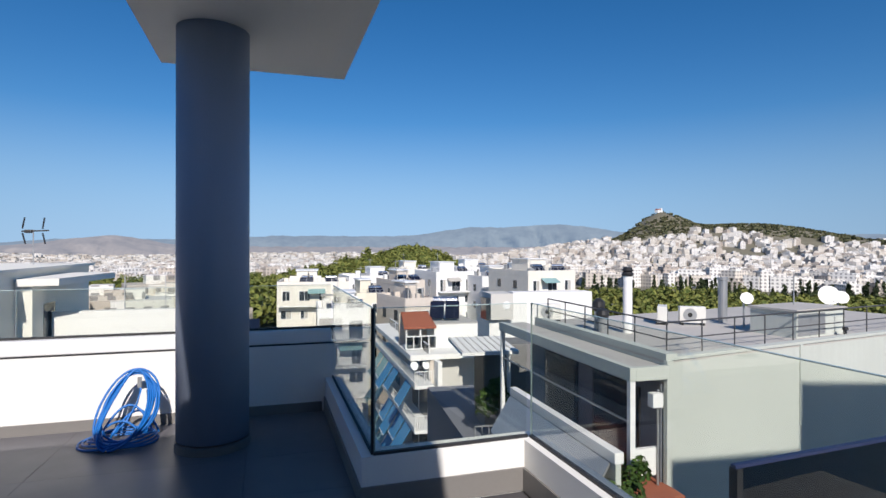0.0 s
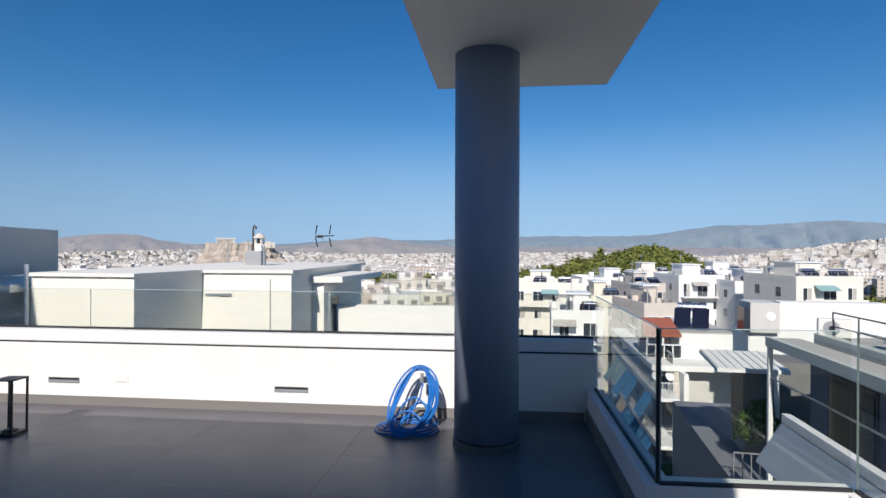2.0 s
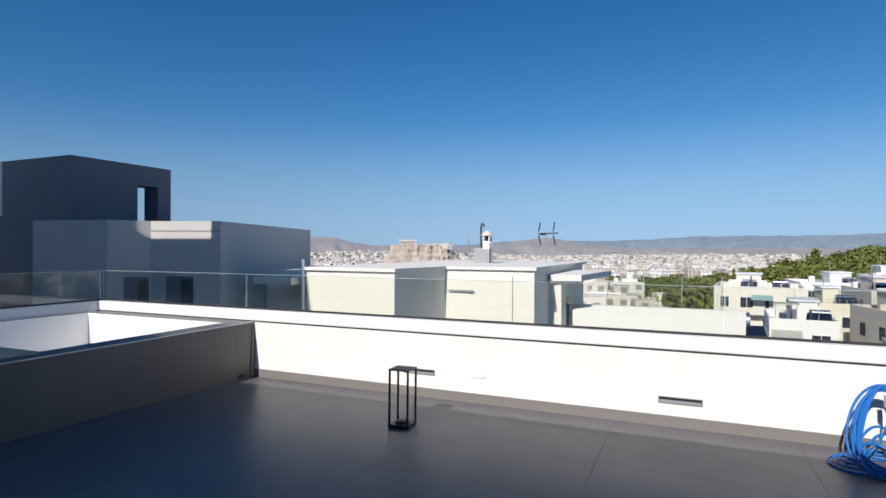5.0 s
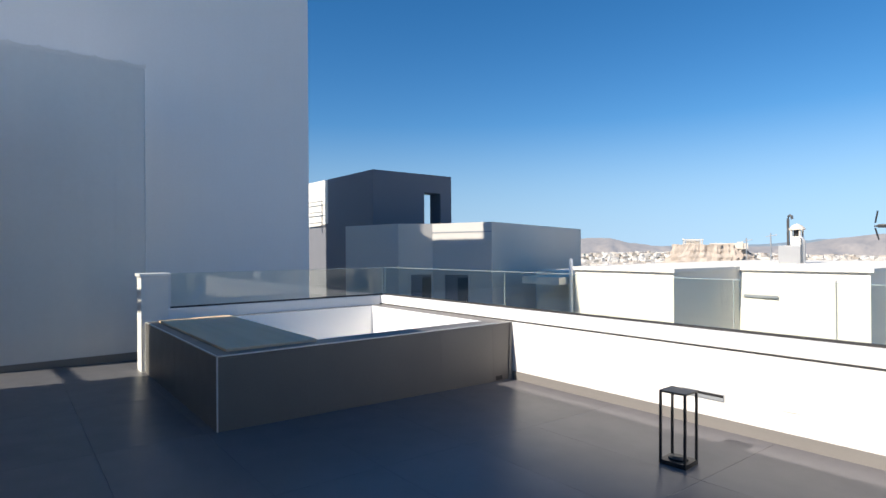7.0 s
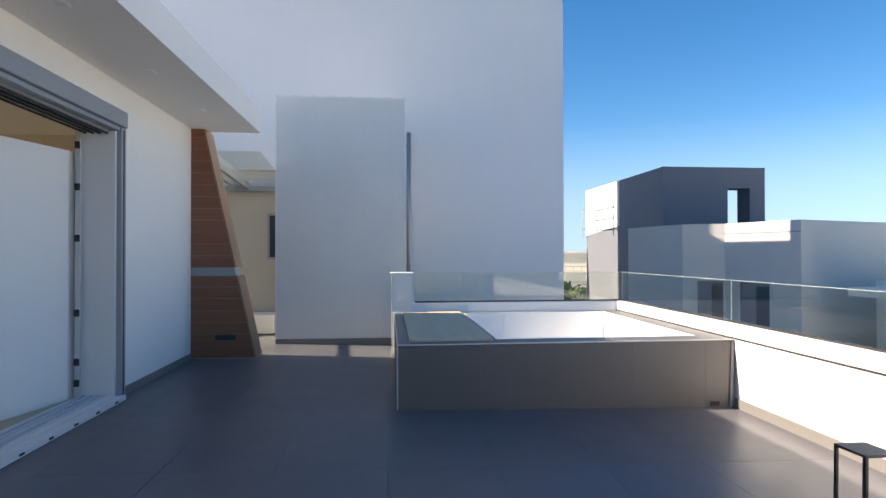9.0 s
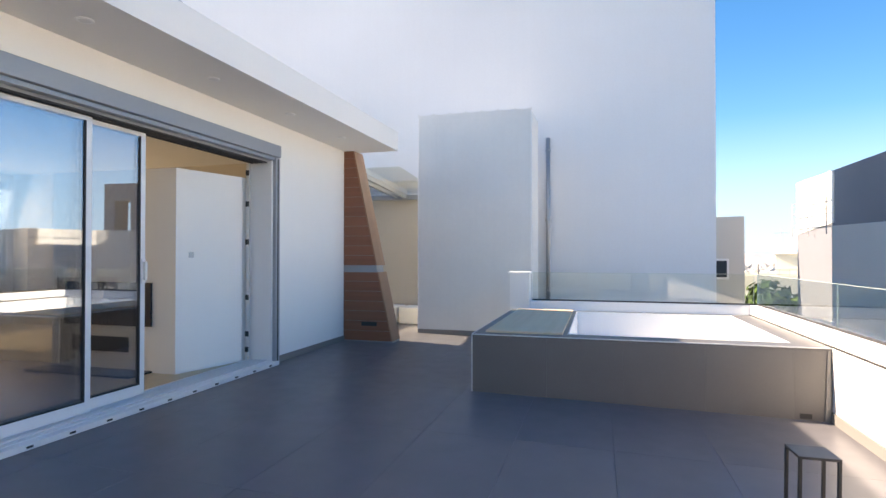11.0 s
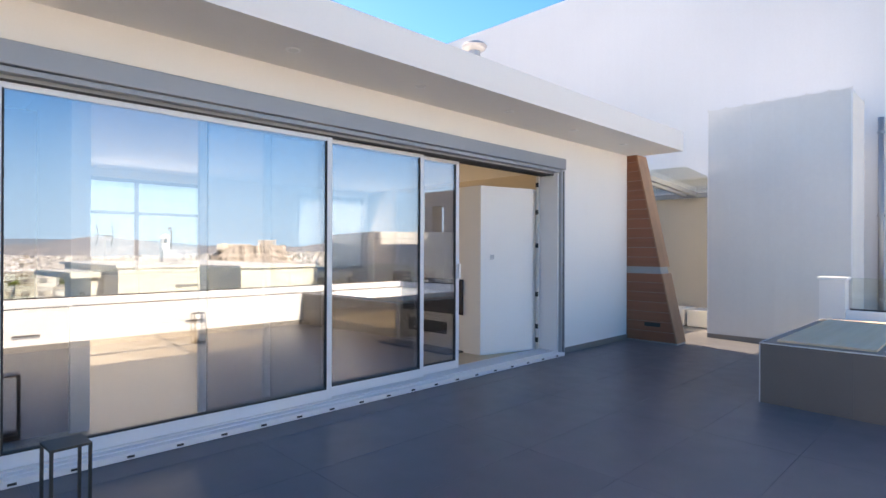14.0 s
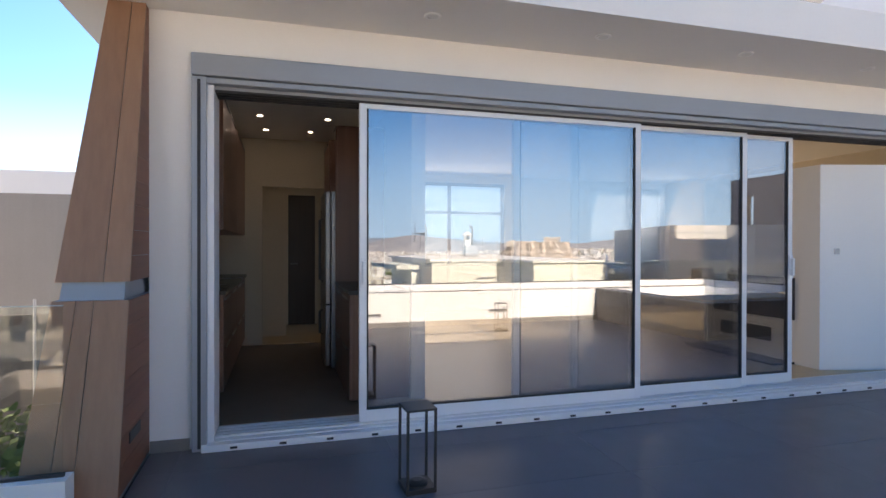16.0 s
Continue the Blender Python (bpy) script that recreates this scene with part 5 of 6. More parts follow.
part("base", box(B(), -26, 26, -13, 13, -3, 2), M_MARBLE, tp)
for i in range(13):
    for yy in (-11, 11):
        part("column", lathe(B(), -24 + i * 4, yy, [(1.1, 2), (0.9, 12)], 8), M_MARBLE, tp)
part("cella", box(B(), -18, 18, -7, 7, 2, 10), M_MARBLE, tp)
part("entablature", box(B(), -26, 26, -12.5, -9.5, 12, 15), M_MARBLE, tp)
part("entablature", box(B(), -26, 14, 9.5, 12.5, 12, 15), M_MARBLE, tp)
part("pediment", hexa(B(), [(-26, -12.5, 12), (-22, -12.5, 12), (-22, 12.5, 12), (-26, 12.5, 12)], [(-25, -1, 18), (-23, -1, 18), (-23, 1, 18), (-25, 1, 18)]), M_MARBLE, tp)
wallb = thing("citadel_wall", "long ancient retaining wall on the rock", "wall")
x, y = bearing(-24.4, 1660)
wallb.matrix_basis = pose(x, y, 0, 0, 0, 24)
part("rampart", box(B(), -45, 45, -3, 3, 0, 16), M_MARBLE, wallb)
part("tower", box(B(), 20, 34, -6, 6, 0, 19), M_MARBLE, wallb)

# far mountains, a plain backdrop; the haze is put in as an even emission
def mountain(name, r, prof, base, haze, seed, label):
    vs, fs = [], []
    azl = [-100 + 0.35 * i for i in range(480)]
    rows = 9
    for a in azl:
        h = 0.9 * prof(a) + 9 * noise.noise((a * 0.5, seed, 0)) + 6 * noise.noise((a * 1.4, seed, 4)) + 1.8 * noise.noise((a * 3.6, seed, 9))
        for j in range(rows):
            f = j / (rows - 1)
            spur = 1 - abs(noise.noise((a * 0.75 + 1.6 * f, f * 1.3, seed))) * 2
            x, y = bearing(a, r - 330 * (1 - f) - 130 * spur * math.sin(math.pi * f))
            vs.append((x, y, -90 + (h + 90) * (f if j else 0)))
    for i in range(len(azl) - 1):
        k = i * rows
        for j in range(rows - 1):
            fs.append((k + j, k + rows + j, k + rows + j + 1, k + j + 1))
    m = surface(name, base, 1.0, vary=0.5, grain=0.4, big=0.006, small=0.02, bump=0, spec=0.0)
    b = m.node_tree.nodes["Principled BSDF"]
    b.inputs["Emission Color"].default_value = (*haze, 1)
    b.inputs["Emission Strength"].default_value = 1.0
    return tagged(raw(name, vs, fs, m, True), label, "mountain", kind="structure")


def peak(a, at, width, height):
    return height * math.exp(-((a - at) / width) ** 2)


def far_prof(a):
    return 30 + 50 * smooth_step(-24, -15, a) + 40 * smooth_step(-8, 3, a) + peak(a, 20, 4, 70) + peak(a, 29, 6.5, 115)


def near_prof(a):
    return 15 + peak(a, -36.3, 4.4, 85) + peak(a, -43, 5, 30) + peak(a, -54, 8, 40) + peak(a, -13.5, 4.5, 82)


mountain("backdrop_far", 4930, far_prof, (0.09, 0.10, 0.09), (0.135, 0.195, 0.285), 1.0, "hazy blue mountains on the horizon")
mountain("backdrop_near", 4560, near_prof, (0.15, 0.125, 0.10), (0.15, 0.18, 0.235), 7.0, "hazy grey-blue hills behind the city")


# ---------- nearer buildings, by distance ahead and to the side of the terrace's north-east corner view ----------
def spot(d, l):
    return -0.146 + 0.303 * d + 0.953 * l, 0.274 + 0.953 * d - 0.303 * l


M_WALLS = [surface("cream_render", (0.74, 0.70, 0.62), 0.9, vary=0.08, streak=0.03), surface("white_render", (0.78, 0.77, 0.75), 0.9, vary=0.06, streak=0.03),
           surface("tan_render", (0.60, 0.54, 0.47), 0.9, vary=0.08, streak=0.03), surface("pale_yellow_render", (0.73, 0.68, 0.55), 0.9, vary=0.08, streak=0.03)]


def railing(parent, x0, x1, y, z, h, n, name="balcony_railing"):
    b = B()
    box(b, x0, x1, y - 0.02, y + 0.02, z + h - 0.04, z + h)
    box(b, x0, x1, y - 0.015, y + 0.015, z + 0.08, z + 0.11)
    for i in range(n + 1):
        x = x0 + (x1 - x0) * i / n
        box(b, x - 0.015, x + 0.015, y - 0.015, y + 0.015, z, z + h)
    return part(name, b, M_METALPAINT, parent)


def solar_heater(m):
    s = thing("roof_solar_heater", "steel water tank with tilted dark solar collectors on a roof", "water heater", "solar heaters on the roofs", m=m)
    for x in (-1.05, 0.05):
        part("collector", hexa(B(), [(x, -1.0, 0.15), (x + 1.0, -1.0, 0.15), (x + 1.0, 0.1, 1.25), (x, 0.1, 1.25)], [(x, -1.05, 0.2), (x + 1.0, -1.05, 0.2), (x + 1.0, 0.05, 1.3), (x, 0.05, 1.3)]), M_SOLAR, s)
    part("tank", tube(B(), [(-0.9, 0.35, 1.35), (0.9, 0.35, 1.35)], 0.28, 12), M_TANK, s)
    f = B()
    for x in (-1.0, 1.0):
        tube(f, [(x, 0.4, 0), (x, 0.4, 1.1)], 0.03, 6)
        tube(f, [(x, -0.95, 0), (x, -0.95, 0.2)], 0.03, 6)
    part("stand", f, M_METALPAINT, s)
    return s


def apartment(d, l0, l1, depth, top, floors, wall, rot, label, balconies=True, seed=0, heater=True, world=None):
    """An apartment block whose front looks at the terrace: balconies, windows, parapet, stair hut, roof clutter."""
    g = random.Random(seed)
    x, y = world or spot(d, l0)
    W = l1 - l0
    h = thing("apartment_building", label, "apartment building", "apartment blocks north of the terrace", m=pose(x, y, 0, 0, 0, rot))
    part("wall", box(B(), 0, W, 0, depth, -26, top), wall, h)
    b = B()
    for a in ((0, W, -0.02, 0.2), (0, W, depth - 0.2, depth + 0.02), (-0.02, 0.2, 0.2, depth - 0.2), (W - 0.2, W + 0.02, 0.2, depth - 0.2)):
        box(b, *a, top, top + 0.75)
    part("roof_parapet", b, wall, h)
    hx = W * g.uniform(0.2, 0.55)
    part("stair_hut", box(B(), hx, hx + min(3.2, W * 0.4), depth * 0.35, depth * 0.75, top, top + 2.3), wall, h)
    part("hut_roof", box(B(), hx - 0.2, hx + min(3.2, W * 0.4) + 0.2, depth * 0.35 - 0.2, depth * 0.75 + 0.2, top + 2.3, top + 2.45), M_WHITEPAINT, h)
    n = max(2, int(W / 2.6))
    for f in range(floors):
        z = top - 3.0 * (f + 1)
        bal = balconies and (f + seed) % 3 != 2
        if bal:
            part("balcony_slab", box(B(), 0.3, W - 0.3, -1.3, 0, z - 0.02, z + 0.14), M_WHITEPAINT, h)
            if seed % 2:
                part("balcony_front", box(B(), 0.3, W - 0.3, -1.3, -1.18, z + 0.14, z + 0.95), wall, h)
            else:
                railing(h, 0.35, W - 0.35, -1.25, z + 0.14, 0.9, int(W / 0.3))
        for i in range(n):
            cx = (i + 0.5) * W / n
            ww = 0.85 if (i + f) % 2 else 0.6
            z0 = z + (0.15 if bal else 1.0)
            w = part("window", box(B(), cx - ww, cx + ww, -0.05, 0.02, z0, z + 2.35), M_WHITEPAINT, h)
            part("pane", box(B(), cx - ww + 0.08, cx - 0.03, -0.06, -0.05, z0 + 0.08, z + 2.27), M_WINDOW, w)
            part("pane", box(B(), cx + 0.03, cx + ww - 0.08, -0.06, -0.05, z0 + 0.08, z + 2.27), M_SHUTTER if g.random() < 0.35 else M_WINDOW, w)
        if bal and g.random() < 0.6:
            c = g.uniform(0.25, 0.7) * W
            part("awning", hexa(B(), [(c - 1.3, -1.35, z + 2.0), (c + 1.3, -1.35, z + 2.0), (c + 1.3, -0.05, z + 2.6), (c - 1.3, -0.05, z + 2.6)],
                                [(c - 1.3, -1.35, z + 2.04), (c + 1.3, -1.35, z + 2.04), (c + 1.3, -0.05, z + 2.64), (c - 1.3, -0.05, z + 2.64)]),
                 g.choice((M_AWNING2, M_SHUTTER, M_AWNING)), h)
        if f < 2:
            for i in range(2):
                cy = depth * (0.3 + 0.4 * i)
                part("side_window", box(B(), -0.04, 0.02, cy - 0.5, cy + 0.5, z + 1.0, z + 2.2), M_WINDOW, h)
    part("aerial", tube(B(), [(hx + 0.4, depth * 0.5, top + 2.4), (hx + 0.4, depth * 0.5, top + 4.2)], 0.035, 6), M_METALPAINT, h)
    part("aerial_arm", tube(B(), [(hx - 0.1, depth * 0.5, top + 3.9), (hx + 0.9, depth * 0.5, top + 3.9)], 0.025, 6), M_METALPAINT, h)
    # rooftop clutter: tanks, condensers, flues and a low railing
    for k in range(5):
        cx, cy, cw = g.uniform(0.6, W - 1.4), g.uniform(0.6, depth * 0.9), g.uniform(0.5, 1.3)
        part("roof_unit", box(B(), cx, cx + cw, cy, cy + g.uniform(0.4, 0.9), top, top + g.uniform(0.9, 1.5)), g.choice((M_ACBODY, M_METALPAINT, M_WHITEPAINT, wall)), h)
    for k in range(3):
        cx, cy, ch_ = g.uniform(0.4, W - 0.4), g.uniform(0.5, depth * 0.9), g.uniform(1.4, 2.8)
        part("flue", tube(B(), [(cx, cy, top), (cx, cy, top + ch_)], g.choice((0.03, 0.05, 0.11)), 6), g.choice((M_METALPAINT, M_RAIL)), h)
    if seed % 3 == 0:
        part("roof_pergola", box(box(box(B(), 0.4, W * 0.45, 0.3, 2.4, top + 2.15, top + 2.25), 0.5, 0.6, 0.4, 0.5, top, top + 2.15), W * 0.4, W * 0.4 + 0.1, 0.4, 0.5, top, top + 2.15), M_SHUTTER, h)
    else:
        railing(h, 0.1, W - 0.1, 0.08, top + 0.75, 0.45, int(W / 0.6), "roof_railing")
    mw = h.matrix_basis
    if heater:
        for k in range(1 + seed % 2):
            solar_heater(mw @ pose(W * (0.75 - 0.35 * k), 1.6 + k, top, 0, 0, g.uniform(-15, 15)))
    return h


apartment(85, -25.5, -14.5, 12, -4.6, 5, M_WALLS[0], -6, "cream apartment block with long balconies", seed=1)
apartment(112, -19, -9, 11, -5.0, 4, M_WALLS[1], 4, "white apartment block with wide shaded balconies", seed=2)
apartment(95, -8.2, -2.6, 10, -4.9, 4, M_WALLS[2], 8, "tan rendered apartment block with plain walls", balconies=False, seed=3)
apartment(100, -1.2, 6.6, 11, -3.6, 4, M_WALLS[1], 6, "white apartment block with small upper windows", seed=4)
apartment(96, 6.8, 14.2, 11, -4.2, 4, M_WALLS[1], 2, "white apartment block with a covered roof terrace", seed=5)
apartment(80, 12.3, 20.6, 12, -2.6, 5, M_WALLS[0], 6, "cream apartment block with tilted solar heaters", seed=7)
apartment(74, -11.5, -7.6, 9, -5.4, 3, M_WALLS[3], 3, "pale yellow narrow house with small windows", balconies=False, seed=8)
apartment(62, -4.2, -0.4, 9, -5.0, 3, M_WALLS[2], 10, "tan stair block with blank side wall", balconies=False, seed=9, heater=False)
apartment(130, 16, 26, 12, -4.6, 4, M_WALLS[1], 5, "white apartment block by the trees", seed=10)
apartment(64, -14.5, -8.6, 10, -6.4, 3, M_WALLS[1], -4, "low white house with roof clutter", seed=12)
apartment(120, -9, -2.0, 11, -3.9, 4, M_WALLS[0], 2, "cream apartment block behind the tan one", seed=14)
apartment(125, 4, 12, 11, -3.6, 4, M_WALLS[1], 2, "tall white apartment block by the park", seed=16)
apartment(70, 0, 10, 9, -0.9, 3, M_WALLS[3], 75, "pale yellow house behind the grey one", seed=11, world=(-46, 12), heater=False)
apartment(70, 0, 12, 9, -1.6, 3, M_WALLS[1], 70, "white house with a flat roof", seed=13, world=(-62, 22), heater=False)

# white house with the round vent window
x, y = spot(31, 2.6)
vh = thing("white_house_with_vent", "white rendered house with a grey roof box and round vent", "house", m=pose(x, y, 0, 0, 0, -6))
part("wall", box(B(), 0, 6.2, 0, 2.5, -24, -2.6), M_PLASTER, vh)
part("upper_wall", box(B(), 1.4, 6.2, 0.0, 1.0, -2.6, -1.12), M_PLASTER, vh)
gbx = part("roof_box", box(B(), 0.0, 1.3, -0.3, 1.5, -2.6, -1.15), M_GREYHOUSE2, vh, "grey metal roof box")
part("round_vent", tube(B(), [(0.9, -0.33, -1.8), (0.9, -0.30, -1.8)], 0.22, 16), M_WHITEPAINT, gbx)
part("dark_door", box(B(), -0.25, 0.0, -0.2, 0.9, -2.6, -1.4), M_WINDOW, vh)

# block with blue awnings
aw = thing("awning_apartment_building", "white apartment block with blue balcony awnings", "apartment building", m=pose(10.05, 34.3, 0, 0, 0, -2))
Lb = 15.0
# grey instead of white: the shade on this wall is put into its colour
part("wall", box(B(), 0, 3.6, 0.9, Lb, -24, -5.75), M_GREYHOUSE2, aw, "side wall with its shade put into grey render")
part("wall", box(B(), -0.25, 0.0, -0.05, Lb, -24, -5.75), M_WALLS[2], aw)
part("roof_slab", box(B(), -1.55, 3.7, -0.15, Lb + 0.1, -5.75, -5.4), M_PLASTER, aw, "thick white roof slab")
for f in range(5):
    z = -7.1 - 2.75 * f
    part("balcony_slab", box(B(), -1.5, -0.25, -0.1, Lb, z - 0.2, z), M_WHITEPAINT, aw)
    part("front_balcony_slab", box(B(), -1.5, -0.25, -1.2, -0.1, z - 0.2, z), M_WHITEPAINT, aw)
    part("balcony_kerb", box(B(), -1.52, -1.44, -1.22, Lb, z, z + 0.22), M_PLASTER, aw)
    part("party_wall", box(B(), -1.2, -0.26, 4.9, 5.0, z, z + 2.5), M_PLASTER, aw)
    b = B()
    box(b, -1.5, -1.46, -1.2, Lb, z + 0.86, z + 0.9)
    box(b, -1.5, -1.46, -1.2, Lb, z + 0.08, z + 0.12)
    for i in range(54):
        yy = -1.2 + i * 0.3
        box(b, -1.495, -1.465, yy, yy + 0.03, z, z + 0.88)
    part("balcony_railing", b, M_WHITEPAINT, aw)
    b = B()
    box(b, -1.5, -0.25, -1.2, -1.16, z + 0.86, z + 0.9)
    for i in range(9):
        box(b, -1.5 + i * 0.15, -1.47 + i * 0.15, -1.195, -1.165, z, z + 0.88)
    part("balcony_railing", b, M_WHITEPAINT, aw)
    for i in range(5):
        cy = 1.4 + i * 2.9
        # doors widened: their dark panes also stand for the shade behind the balconies
        w = part("balcony_door", box(B(), -0.29, -0.24, cy - 1.3, cy + 1.3, z + 0.02, z + 2.3), M_WHITEPAINT, aw)
        part("pane", box(B(), -0.31, -0.29, cy - 1.22, cy + 1.22, z + 0.1, z + 2.22), M_WINDOW, w)
    if f < 4:
        for i in range(7):
            ya = 0.1 + i * 2.1
            if (i * 3 + f) % 5 == 3:
                continue
            mt = M_AWNING if i < 4 else M_AWNING2
            drop, out = (1.7, 2.55) if (i + f) % 2 else (1.35, 2.25)
            part("awning", hexa(B(), [(-out, ya, z - 0.2 - drop), (-out, ya + 1.7, z - 0.2 - drop), (-out + 0.04, ya + 1.7, z - 0.2 - drop), (-out + 0.04, ya, z - 0.2 - drop)],
                                [(-1.42, ya, z - 0.2), (-1.42, ya + 1.7, z - 0.2), (-1.38, ya + 1.7, z - 0.2), (-1.38, ya, z - 0.2)]), mt, aw, "blue cloth awning")
            part("awning_bar", tube(B(), [(-out, ya, z - 0.2 - drop), (-out, ya + 1.7, z - 0.2 - drop)], 0.025, 6), M_WHITEPAINT, aw)
part("corner_wall", box(B(), 0.02, 0.30, -1.0, 0.88, -14.5, -5.76), M_PLASTER, aw, "narrow white end wall")
rf = B()
hexa(rf, [(-1.6, 1.6, -4.0), (0.62, 1.6, -4.0), (0.62, 4.2, -3.25), (-1.3, 4.2, -3.25)], [(-1.6, 1.6, -3.88), (0.62, 1.6, -3.88), (0.62, 4.2, -3.13), (-1.3, 4.2, -3.13)])
part("tiled_canopy", rf, M_REDTILE, aw, "red tiled canopy")
for xx in (-1.45, -0.5, 0.5):
    part("canopy_post", box(B(), xx, xx + 0.1, 1.75, 1.85, -5.4, -3.95), M_WHITEPAINT, aw)
part("canopy_back", box(B(), -1.4, 0.6, 4.3, 4.5, -5.4, -3.25), M_WALLS[2], aw)
screen = B()
for z in (-5.35, -4.52):
    box(screen, -1.5, 0.62, 1.52, 1.6, z, z + 0.07)
for i in range(5):
    box(screen, -1.5 + i * 0.515, -1.44 + i * 0.515, 1.52, 1.6, -5.3, -4.5)
part("terrace_screen", screen, M_WHITEPAINT, aw, "white framed glass screen")
for i in range(4):
    part("screen_pane", box(B(), -1.43 + i * 0.515, -0.99 + i * 0.515, 1.555, 1.565, -5.28, -4.52), M_GLASS_REAR, aw)
part("penthouse_wall", box(B(), 0.65, 3.9, 2.2, 9, -5.4, -3.85), M_PLASTER, aw)
part("roof_deck", box(B(), 0.65, 3.9, 2.2, 9, -3.85, -3.78), M_ROOFSCREED, aw)
solar_heater(aw.matrix_basis @ pose(2.0, 4.4, -3.78, 0, 0, -18))
for xx, yy in ((-1.3, 0.0), (-0.5, 0.1)):
    dsh = thing("satellite_dish", "white satellite dish on a balcony rail", "satellite dish", "satellite dishes", m=aw.matrix_basis @ pose(xx, yy, -7.1))
    part("reflector", lathe(B(), 0, 0, [(0.03, 0.0), (0.16, 0.02), (0.28, 0.07), (0.29, 0.08)], 20), M_WHITEPAINT, dsh, m=pose(0, 0, 1.0, 70, 0, 20))
    part("pole", tube(B(), [(0, 0, 0), (0, 0, 1.0)], 0.03, 6), M_METALPAINT, dsh)

# ---------- east neighbour with roof terrace and veranda ----------
E0 = pose(7.9, 10.0, 0, 0, 0, 8.6)
E1 = E0.inverted() @ pose(7.9, 10.0, 0, 0, 0, -2.3)
en = thing("east_neighbour_building", "pale green rendered building with a walkable flat roof", "building", m=E0)
outline = [(0, 0), (14, 0), (14, 6.6), (1.25, 6.45)]
part("wall", prism(B(), outline, -19, -1.06), M_CONCRETE, en)
part("wall_pilaster", box(B(), -0.02, 0.16, -0.05, 0.05, -19, -1.0), M_CONCRETE, en)
part("wall_pilaster", box(B(), 4.6, 4.7, -0.03, 0.03, -3, -1.0), M_CONCRETE, en)
part("roof_deck", prism(B(), outline, -1.06, -1.0), M_ROOFSCREED, en, "pale screed roof deck")
part("roof_kerb", box(B(), 0.0, 0.28, 0.0, 6.55, -1.0, -0.86), M_CONCRETE, en, m=E1)
part("roof_kerb", box(B(), 0.3, 14, -0.03, 0.2, -1.0, -0.93), M_CONCRETE, en)
part("veranda_roof", box(B(), -0.85, -0.02, -0.1, 7.3, -1.22, -1.12), M_ROOFSCREED, en, m=E1)
part("veranda_beam", box(B(), -0.95, -0.80, -0.12, 7.3, -1.36, -1.08, 0.01), M_CONCRETE, en, m=E1)
part("veranda_beam", box(B(), -0.80, 0.0, -0.12, 0.0, -1.36, -1.08), M_CONCRETE, en, m=E1)
for yy in (-0.1, 7.1):
    part("veranda_post", box(B(), -0.93, -0.81, yy, yy + 0.12, -6.0, -1.36), M_WHITEPAINT, en, m=E1)
part("veranda_floor", box(B(), -1.55, 0, -0.6, 4.6, -4.05, -3.6), M_REDTILE, en, "terracotta veranda floor", m=E1)
part("veranda_parapet", box(B(), -1.62, -1.5, -0.65, 4.6, -3.6, -2.78, 0.01), M_CONCRETE, en, m=E1)
part("parapet_cap", box(B(), -1.66, -1.46, -0.68, 4.6, -2.78, -2.56, 0.01), M_WHITEPAINT, en, m=E1)
part("parapet_end", box(B(), -0.78, -0.15, 0.03, 0.12, -3.4, -2.82), M_WHITEPAINT, en, m=E1)
part("lower_canopy", hexa(B(), [(-2.2, -0.5, -3.8), (-1.66, -0.5, -2.86), (-1.66, 4.6, -2.86), (-2.2, 4.6, -3.8)], [(-2.25, -0.5, -3.76), (-1.66, -0.5, -2.80), (-1.66, 4.6, -2.80), (-2.25, 4.6, -3.76)]), M_METALPAINT, en, "sloping grey sheet canopy", m=E1)
part("veranda_rail", box(B(), -0.90, -0.86, 0.0, 7.1, -2.25, -2.21), M_METALPAINT, en, m=E1)
# dark sheet over the pale wall, for the shade inside the veranda
part("veranda_back", box(B(), -0.06, -0.01, 0.1, 6.6, -3.6, -1.5), M_GREYHOUSE, en, "veranda back wall with its shade put into dark grey", m=E1)
for i in range(2):
    w = part("veranda_door", box(B(), -0.1, -0.06, 0.8 + i * 2.8, 2.8 + i * 2.8, -3.6, -1.75), M_BLACK, en, m=E1)
    part("pane", box(B(), -0.12, -0.1, 0.9 + i * 2.8, 2.7 + i * 2.8, -3.5, -1.85), M_WINDOW, w)
part("meter_box", box(B(), -0.4, -0.15, -0.12, 0.08, -1.95, -1.65, 0.02), M_WHITEPAINT, en, m=E1)
part("wall_conduit", tube(B(), [(-0.2, 0.0, -4.0), (-0.2, 0.0, -1.6)], 0.03, 6), M_METALPAINT, en, m=E1)
# roof railing: posts and two rails
rr = thing("roof_railing", "thin dark painted steel railing round the roof", "railing", m=E0)
back = E1 @ Vector((0.35, 6.3, 0))
for z, r, name in ((-0.25, 0.022, "top_rail"), (-0.62, 0.016, "mid_rail")):
    part(name, tube(B(), [(back.x, back.y, z), (0.35, 0.3, z), (13.9, 0.3, z)], r, 6), M_RAIL, rr)
for i in range(6):
    f = i / 5
    px, py = 0.35 + (back.x - 0.35) * f, 0.3 + (back.y - 0.3) * f
    part("post", tube(B(), [(px, py, -1.0), (px, py, -0.25)], 0.018, 6), M_RAIL, rr)
for i in range(1, 13):
    part("post", tube(B(), [(0.35 + i * 1.12, 0.3, -1.0), (0.35 + i * 1.12, 0.3, -0.25)], 0.018, 6), M_RAIL, rr)
fc = thing("white_flue_pipe", "tall white flue pipe with a black cowl", "flue pipe", m=pose(9.54, 13.57, -1.0))
part("pipe", lathe(B(), 0, 0, [(0.13, 0), (0.13, 1.6)], 16), M_WHITEPAINT, fc)
